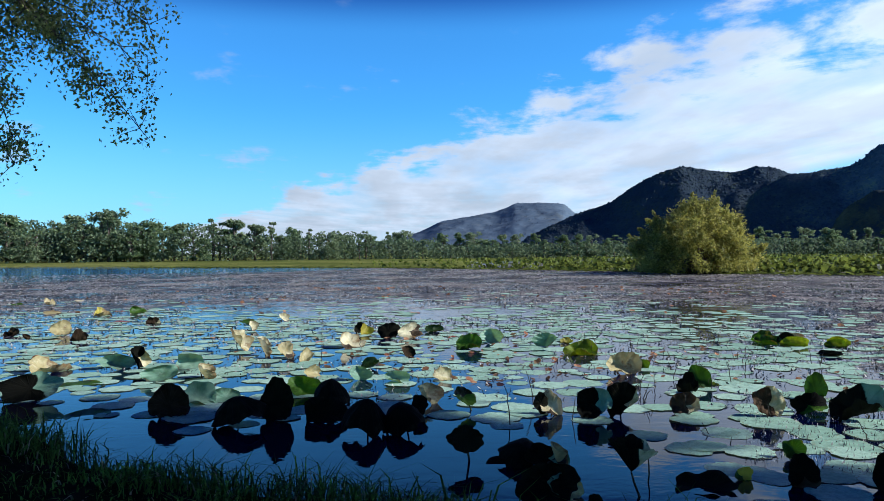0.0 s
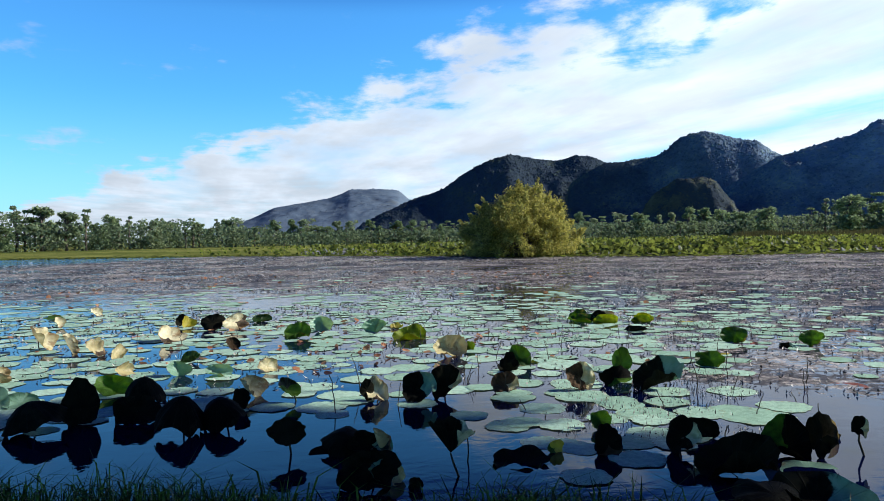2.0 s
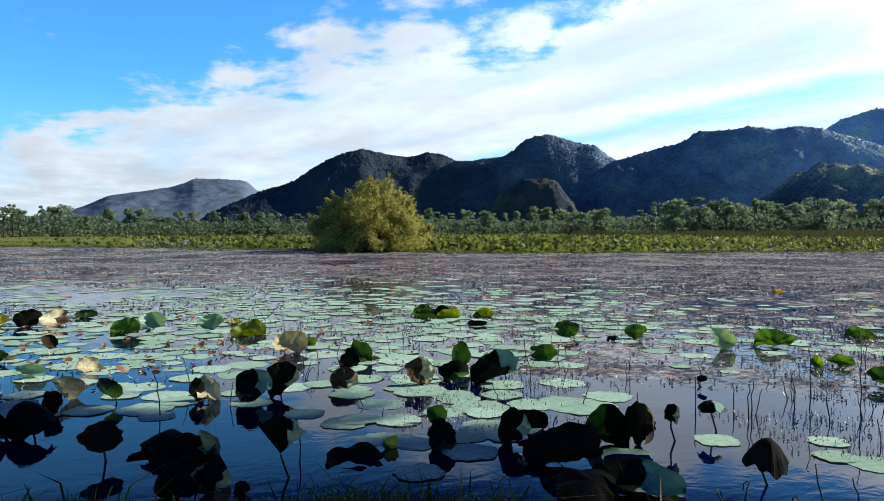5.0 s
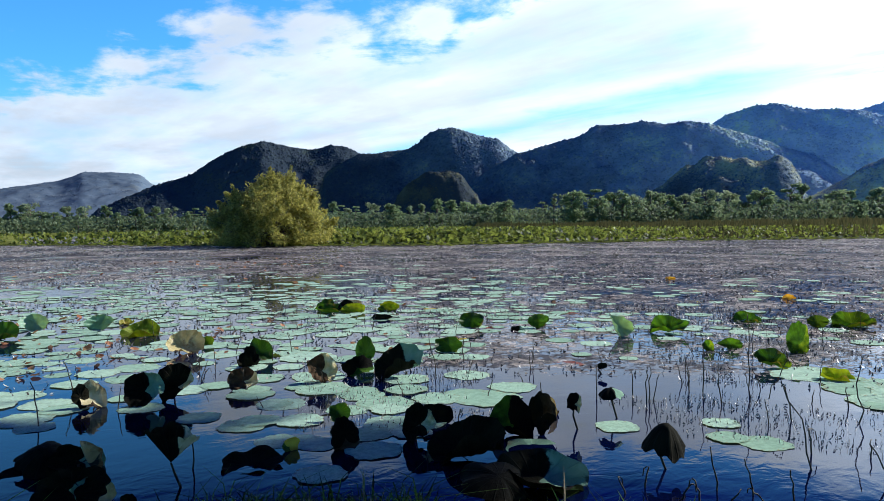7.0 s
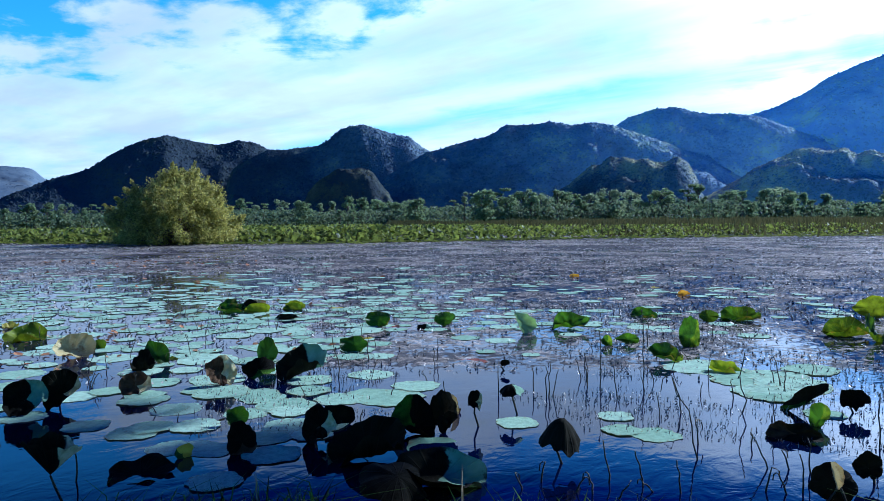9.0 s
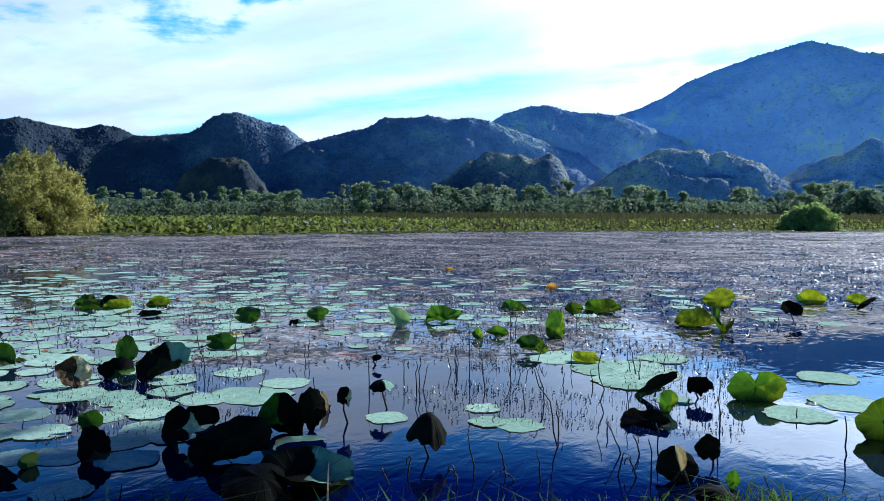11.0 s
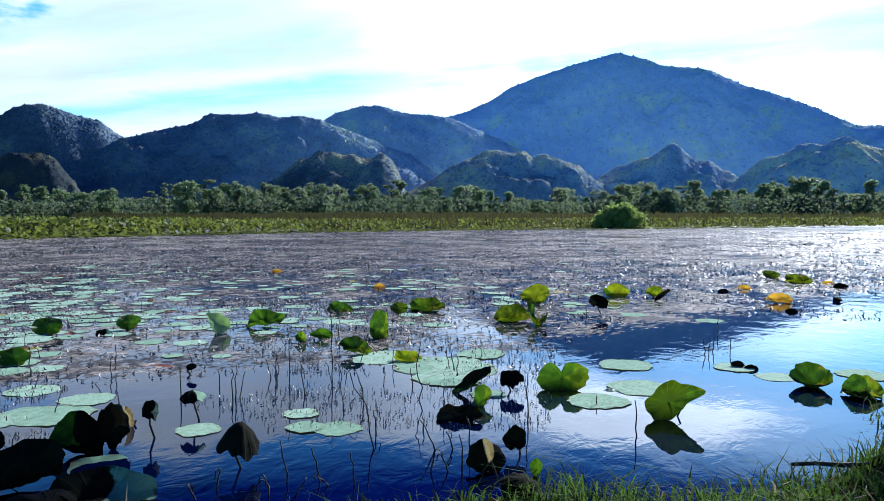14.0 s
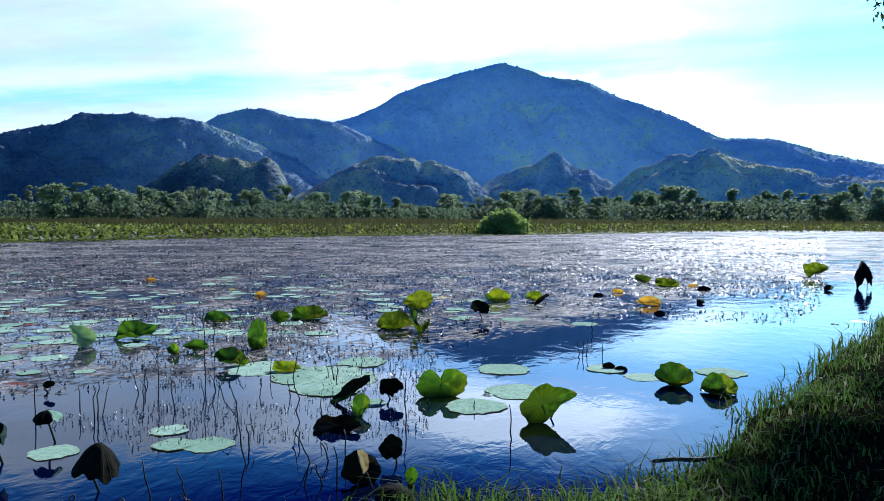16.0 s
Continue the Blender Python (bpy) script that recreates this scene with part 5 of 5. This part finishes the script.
stalk(3.67, 2.98, 0.12, -0.023, 0.06)
stalk(3.73, 2.84, 0.10, 0.067)
stalk(3.99, 2.87, 0.21, -0.047)
stalk(4.07, 2.67, 0.19, -0.019)
stalk(3.58, 3.30, 0.12, 0.023, 0.06)
stalk(4.85, 2.57, 0.21, -0.104)
stalk(4.94, 2.48, 0.12, -0.042, 0.06)
stalk(4.97, 2.36, 0.21, -0.016)
stalk(3.41, 3.29, 0.09, -0.045, 0.05)
stalk(3.61, 3.05, 0.09, 0.045, 0.05)
stalk(3.96, 2.78, 0.06, -0.069, 0.03)


def scatter_pads():
    """The looser spread of floating leaves between the ones set above."""
    rng = np.random.default_rng(40)
    spots = list(PAD_SPOTS)
    rest = []
    tries = 0
    while tries < 15000:
        tries += 1
        a = rng.uniform(-36, 92)
        d = 7.0 + 24 * rng.uniform() ** 1.25
        x, y = d * math.sin(radians(a)), d * math.cos(radians(a))
        w = fractal(np.array([x * 0.35]), np.array([y * 0.35]), 91, 3)[0]
        dense = np.interp(a, [-36, -10, 25, 38, 60, 76, 92], [0.9, 1.1, 1.1, 0.6, 0.30, 0.05, 0.01])
        dense *= np.interp(d, [7, 8.5, 10.5, 15, 18.5, 26], [0.0, 0.35, 1.0, 1.1, 0.4, 0.03])
        if a > 8 and d < 13.5:
            dense *= 0.72
        if a > 16 and d > 13.5:
            dense *= 0.45
        if a > 35 and d < 11:
            dense *= 0.06
        if rng.uniform() > dense * np.interp(w, [0.3, 0.6], [0.15, 1.25]):
            continue
        if float(pond_depth(np.array([x]), np.array([y]))[0]) < 0.8:
            continue
        r = rng.uniform(0.12, 0.29) * (0.8 if a > 36 else 1.0)
        if any((x - p[0]) ** 2 + (y - p[1]) ** 2 < ((r + p[2]) * 0.8) ** 2 for p in spots):
            continue
        spots.append((x, y, r))
        rest.append((d, x, y, r))
    rest.sort()
    for d, x, y, r in rest[:300]:
        pad(x, y, 2 * r)
    verts, faces, uvs = [], [], []
    for i, (d, x, y, r) in enumerate(rest[300:]):
        pts, uv, fs = leaf_shape("pad", np.random.default_rng(i), 2, 14)
        o = len(verts)
        verts += [(x + p[0] * r, y + p[1] * r, 0.004 + 0.002 * (i % 4) + p[2] * r) for p in pts]
        faces += [tuple(k + o for k in f) for f in fs]
        uvs += uv
    tagged(new("far_lotus_pads", blade_mesh(np.array(verts), uvs, faces, PAD)), "spread of pale floating lotus leaves farther out", "lotus pads", kind="stuff")


scatter_pads()


def short_stalks():
    """Broken stalk ends that stand in the open water before the pads."""
    rng = np.random.default_rng(44)
    for k in range(95):
        a, d = radians(rng.uniform(8, 66)), rng.uniform(6.2, 13.5)
        stalk(d * math.sin(a), d * math.cos(a), rng.uniform(0.05, 0.26), rng.normal() * 0.05, rng.uniform(0.04, 0.1) if k % 3 == 0 else 0.0, 0.0042)


short_stalks()


def debris():
    """Weed tips and broken leaf floating in mid-pond."""
    rng = np.random.default_rng(51)
    n = 110000
    a = np.radians(rng.uniform(-40, 96, n))
    d = 8 + 62 * rng.uniform(0, 1, n) ** 1.5
    x, y = d * np.sin(a), d * np.cos(a)
    keep = (pond_depth(x, y) > 1.2) & (fractal(x * 0.25, y * 0.25, 61, 4) > 0.36) & ~((y < 0.28 * x + 0.6) & (x > 4) & (d < 10.5 + 5 * fractal(x * 0.3, y * 0.3, 67, 3))) & (rng.uniform(size=n) < np.clip((d - 7) / 12, 0.05, 1))
    n2 = 16000
    a2, d2 = np.radians(rng.uniform(22, 70, n2)), rng.uniform(6.0, 14.5, n2)
    x2, y2 = d2 * np.sin(a2), d2 * np.cos(a2)
    keep2 = (fractal(x2 * 0.7, y2 * 0.7, 63, 4) > 0.46) & (pond_depth(x2, y2) > 0.8)
    x, y, d = np.concatenate([x[keep], x2[keep2]]), np.concatenate([y[keep], y2[keep2]]), np.concatenate([d[keep], d2[keep2]])
    m = len(x)
    near = np.concatenate([np.ones(int(keep.sum())), np.full(int(keep2.sum()), 0.5)])
    ang, l, w = rng.uniform(0, 6.28, m), rng.uniform(0.012, 0.07, m) * (0.15 + d / 26) * near, rng.uniform(0.008, 0.03, m) * (0.15 + d / 26) * near
    u, v = np.stack([np.cos(ang), np.sin(ang)], 1) * l[:, None], np.stack([-np.sin(ang), np.cos(ang)], 1) * w[:, None]
    c = np.stack([x, y], 1)
    up = lambda lo, hi: rng.uniform(lo, hi, (m, 1))
    q = np.stack([np.hstack([c - u, up(0.002, 0.006)]), np.hstack([c + v, up(0.004, 0.02)]), np.hstack([c + u, up(0.004, 0.05)]), np.hstack([c - v, up(0.002, 0.006)])], 1)
    tagged(new("floating_weed", quad_mesh("floating_weed", q, FLECK)), "scattered brown floating weed and leaf scraps", "weed", kind="stuff")


def russet_scraps():
    """Small dead leaves floating beyond the pads."""
    rng = np.random.default_rng(53)
    n = 800
    a, d = np.radians(rng.normal(size=n) * 13 + 4), 9 + 26 * rng.uniform(0, 1, n)
    x, y = d * np.sin(a), d * np.cos(a)
    keep = fractal(x * 0.3, y * 0.3, 69, 3) > 0.52
    x, y, d = x[keep], y[keep], d[keep]
    q = leaf_bowl_quads(x, y, np.full(len(x), 0.012), rng.uniform(0.02, 0.06, len(x)) * (0.6 + d / 26), rng, 0.35)
    tagged(new("russet_scraps", quad_mesh("russet_scraps", q, simple("russet scraps", (0.22, 0.08, 0.04), (0.45, 0.24, 0.12), 0.5, 0.7, island=True, glow=0.2, spec=0.1))), "small russet dead leaves floating beyond the pads", "dead leaves", kind="stuff")


debris()
russet_scraps()


# ---------------------------------------------------------------- the grassy bank
def grass():
    rng = np.random.default_rng(61)
    n = 330000
    r = 1.2 + 26 * rng.uniform(0, 1, n) ** 2.0
    a = np.radians(rng.uniform(-75, 125, n))
    x, y = r * np.sin(a), r * np.cos(a)
    d = pond_depth(x, y) + (fractal(x * 1.1, y * 1.1, 3, 3) - 0.5) * 0.5
    clump = fractal(x * 1.6, y * 1.6, 65, 4)
    keep = (d < 0.12 + rng.normal(size=n) * 0.10) & (rng.uniform(size=n) < np.interp(clump, [0.3, 0.6], [0.3, 1.2]) * np.interp(d, [-1.0, -0.45], [0.4, 1.0]))
    x, y, clump, d = x[keep], y[keep], clump[keep], d[keep]
    m = len(x)
    z = np.maximum(ground_height(x, y), -0.1)
    rise = np.interp(d, [-1.2, -0.45, 0.15], [0.07, 0.14, 0.22])
    h = rise * rng.uniform(0.4, 1.25, m) * np.interp(clump, [0.3, 0.7], [0.6, 1.25])
    w = rng.uniform(0.002, 0.006, m) * (1 + np.hypot(x, y) / 14)
    lean = rng.normal(size=(m, 2)) * h[:, None] * 0.75
    h = h * np.where(rng.uniform(size=m) < 0.06, 1.6, 1.0)
    ang = rng.uniform(0, 3.14, m)
    side = np.stack([np.cos(ang) * w, np.sin(ang) * w, np.zeros(m)], 1)
    b = np.stack([x, y, z - 0.02], 1)
    mid = b + np.stack([lean[:, 0] * 0.28, lean[:, 1] * 0.28, h * 0.68], 1)
    tip = b + np.stack([lean[:, 0], lean[:, 1], h * rng.uniform(0.7, 1.0, m)], 1)
    q = np.concatenate([np.stack([b - side, b + side, mid + side * 0.8, mid - side * 0.8], 1), np.stack([mid - side * 0.8, mid + side * 0.8, tip + side * 0.1, tip - side * 0.1], 1)])
    dry = np.tile(rng.uniform(size=m) < 0.05, 2)
    tagged(new("grass", quad_mesh("grass", q[~dry], GRASS)), "long green grass along the pond bank", "grass", kind="stuff")
    tagged(new("dry_grass", quad_mesh("dry_grass", q[dry], DRY_GRASS)), "pale dry grass blades in the bank's grass", "grass", kind="stuff")


grass()


# ---------------------------------------------------------------- trees over the bank
def big_tree(base, top, limbs_to, radius, count, size, mat, label, seed, droop=0.3):
    """A bank tree: leaning trunk, limbs to the given crown lobes (x, y, z, radius), twigs and leaves."""
    rng = np.random.default_rng(seed)
    ob = new("tree")
    ob.location = base
    o = Vector(base)
    tubes = [tube(arc((0, 0, -0.3), Vector(top) - o, 0.0, 8, 0.06, rng), [radius * (1.15 - 0.7 * k / 7) for k in range(8)], 10)]
    lobes = []
    for k, (x, y, z, r) in enumerate(limbs_to):
        c = Vector((x, y, z)) - o
        start = (Vector(top) - o) * (0.62 + 0.38 * (k + 1) / len(limbs_to))
        tubes.append(tube(arc(start, c, 0.35, 7, 0.10, rng), [radius * 0.42 * (1 - 0.85 * i / 6) for i in range(7)], 7))
        for j in range(9):
            e = c + Vector(np.clip(rng.normal(size=3), -1.1, 1.1)) * r * 0.5
            tubes.append(tube(arc(c.lerp(start, 0.25), e, 0.1, 5, 0.04, rng), [0.03, 0.024, 0.016, 0.010, 0.005], 5))
            lobes.append((e.x, e.y, e.z, r * rng.uniform(0.35, 0.6)))
    child("trunk", mesh_of("trunk", *joined(tubes), BARK), ob)
    child("crown", quad_mesh("crown", leaf_quads(crown_points(rng, lobes, count, 0.75), size, rng, 0.5, droop), mat), ob)
    return tagged(ob, label, "tree")


# Crown lobes added out of view, each set by where its shade falls.
big_tree((12.6, -5.4, 0.15), (11.8, -2.6, 5.6), [(7.2, 1.0, 7.6, 2.2), (9.6, 3.6, 8.2, 2.4), (12.0, 1.6, 8.6, 2.4), (9.5, -0.6, 8.0, 2.4), (14.4, 3.4, 10.6, 1.9), (12.6, 5.2, 10.6, 1.8), (15.5, 0.0, 9.6, 2.0), (11.5, -3.2, 9.0, 2.2), (23.0, 3.6, 12.4, 1.2), (24.2, 2.4, 12.8, 1.3), (22.2, 4.6, 12.2, 1.1), (20.6, 3.2, 10.4, 1.3), (19.4, 4.2, 10.4, 1.3), (18.0, 4.8, 10.2, 1.3), (21.4, 2.2, 10.8, 1.3), (16.6, 5.4, 10.2, 1.4), (6.6, 5.4, 6.8, 1.3), (8.2, 4.6, 6.8, 1.4), (9.6, 3.8, 6.6, 1.3), (10.8, 3.0, 6.6, 1.3)],
         0.26, 80000, 0.2, SHADE_LEAVES, "unseen broad tree added for shade over the bank", 71)
# Most of these lobes sit just outside the view to shade the grass.
big_tree((20.5, -9.0, 0.15), (20.2, -7.4, 4.6), [(20.5, -2.4, 8.8, 1.15), (21.7, -2.8, 9.2, 1.15), (23.4, -3.1, 9.8, 1.15), (25.2, -3.5, 10.4, 1.2), (19.2, -2.4, 8.3, 1.0), (18.6, -5.6, 7.8, 1.2), (20.0, -5.4, 7.4, 1.5), (22.5, -5.6, 7.4, 2.0), (19.4, -7.4, 6.6, 2.2), (24.0, -5.2, 8.6, 2.0)],
         0.22, 42000, 0.19, SHADE_LEAVES, "leafy bank tree shading the grass", 72)


# Two unseen trees added behind the camera to darken the bank.
big_tree((2.6, -4.6, 0.2), (2.4, -2.6, 4.6), [(4.6, -0.6, 6.0, 2.0), (1.4, 0.6, 6.2, 2.2), (-1.2, -1.8, 6.4, 2.2), (5.6, -3.4, 6.6, 2.2), (3.2, -3.0, 7.6, 2.2)],
         0.24, 52000, 0.2, SHADE_LEAVES, "unseen leafy tree added to shade the bank", 74)
big_tree((-4.6, -2.6, 0.2), (-4.2, -0.6, 4.6), [(-2.6, 1.8, 6.0, 2.0), (-5.4, 2.6, 6.0, 2.0), (-6.4, -0.4, 6.6, 2.2), (-3.6, -1.6, 7.4, 2.2)],
         0.22, 44000, 0.2, SHADE_LEAVES, "unseen leafy tree added for shade behind the bank", 75)


def branch_tree():
    """The tree whose lit sprays hang over the pond at the walk's start."""
    rng = np.random.default_rng(73)
    ob = new("tree")
    ob.location = (-7.6, 5.0, 0.2)
    o = Vector(ob.location)
    tubes = [tube(arc((0, 0, -0.4), (0.5, 0.4, 5.2), 0.0, 8, 0.05, rng), [0.2 * (1.15 - 0.7 * k / 7) for k in range(8)], 9)]
    sprays = []
    joint = Vector((-4.9, 6.3, 4.5))
    tubes.append(tube(arc(Vector((0.4, 0.3, 3.9)), joint - o, 0.2, 8, 0.05, rng), [0.07 * (1.1 - 0.7 * k / 7) for k in range(8)], 7))

    def spray(x, y, z, dense):
        end = Vector((x, y, z))
        path = arc(joint - o, end - o, 0.25, 12, 0.035, rng)
        tubes.append(tube(path, [0.016 * (1.1 - 0.9 * k / 11) for k in range(12)], 5))
        for k in range(3, 12):
            for j in range(dense):
                p = path[k] + Vector(rng.normal(size=3)) * 0.10
                tubes.append(tube([path[k], path[k].lerp(p, 0.5), p], [0.004, 0.003, 0.002], 4))
                for q in range(44):
                    sprays.append(p + Vector(rng.normal(size=3)) * 0.06)

    spray(-2.45, 6.05, 2.62, 4)
    spray(-2.62, 5.75, 2.90, 4)
    spray(-2.35, 6.00, 3.45, 5)
    spray(-2.40, 6.10, 3.05, 3)
    spray(-2.80, 6.15, 3.10, 4)
    spray(-3.40, 5.90, 2.55, 5)
    spray(-3.50, 6.10, 2.35, 4)
    spray(-2.60, 6.20, 3.75, 5)
    spray(-3.00, 6.20, 3.85, 6)
    spray(-3.35, 6.10, 3.30, 6)
    spray(-3.55, 5.90, 2.95, 6)
    spray(-3.20, 6.30, 3.55, 6)
    spray(-3.55, 6.20, 3.75, 6)
    spray(-3.05, 5.90, 3.35, 5)
    child("trunk", mesh_of("trunk", *joined(tubes), BARK), ob)
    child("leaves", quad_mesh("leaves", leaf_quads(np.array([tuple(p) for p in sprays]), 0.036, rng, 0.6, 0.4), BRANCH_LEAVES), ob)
    return tagged(ob, "bank tree with thin sunlit leafy twigs over water", "tree")


branch_tree()


def driftwood():
    """A bare stick on the bank's edge, its end over the water."""
    ob = new("stick", mesh_of("stick", *tube([(5.36, 0.40, 0.12), (5.44, 0.28, 0.125), (5.50, 0.14, 0.12), (5.58, 0.0, 0.13)], [0.012, 0.014, 0.015, 0.011], 7), STALK))
    return tagged(ob, "dark bare stick lying on the grassy bank", "stick")


driftwood()
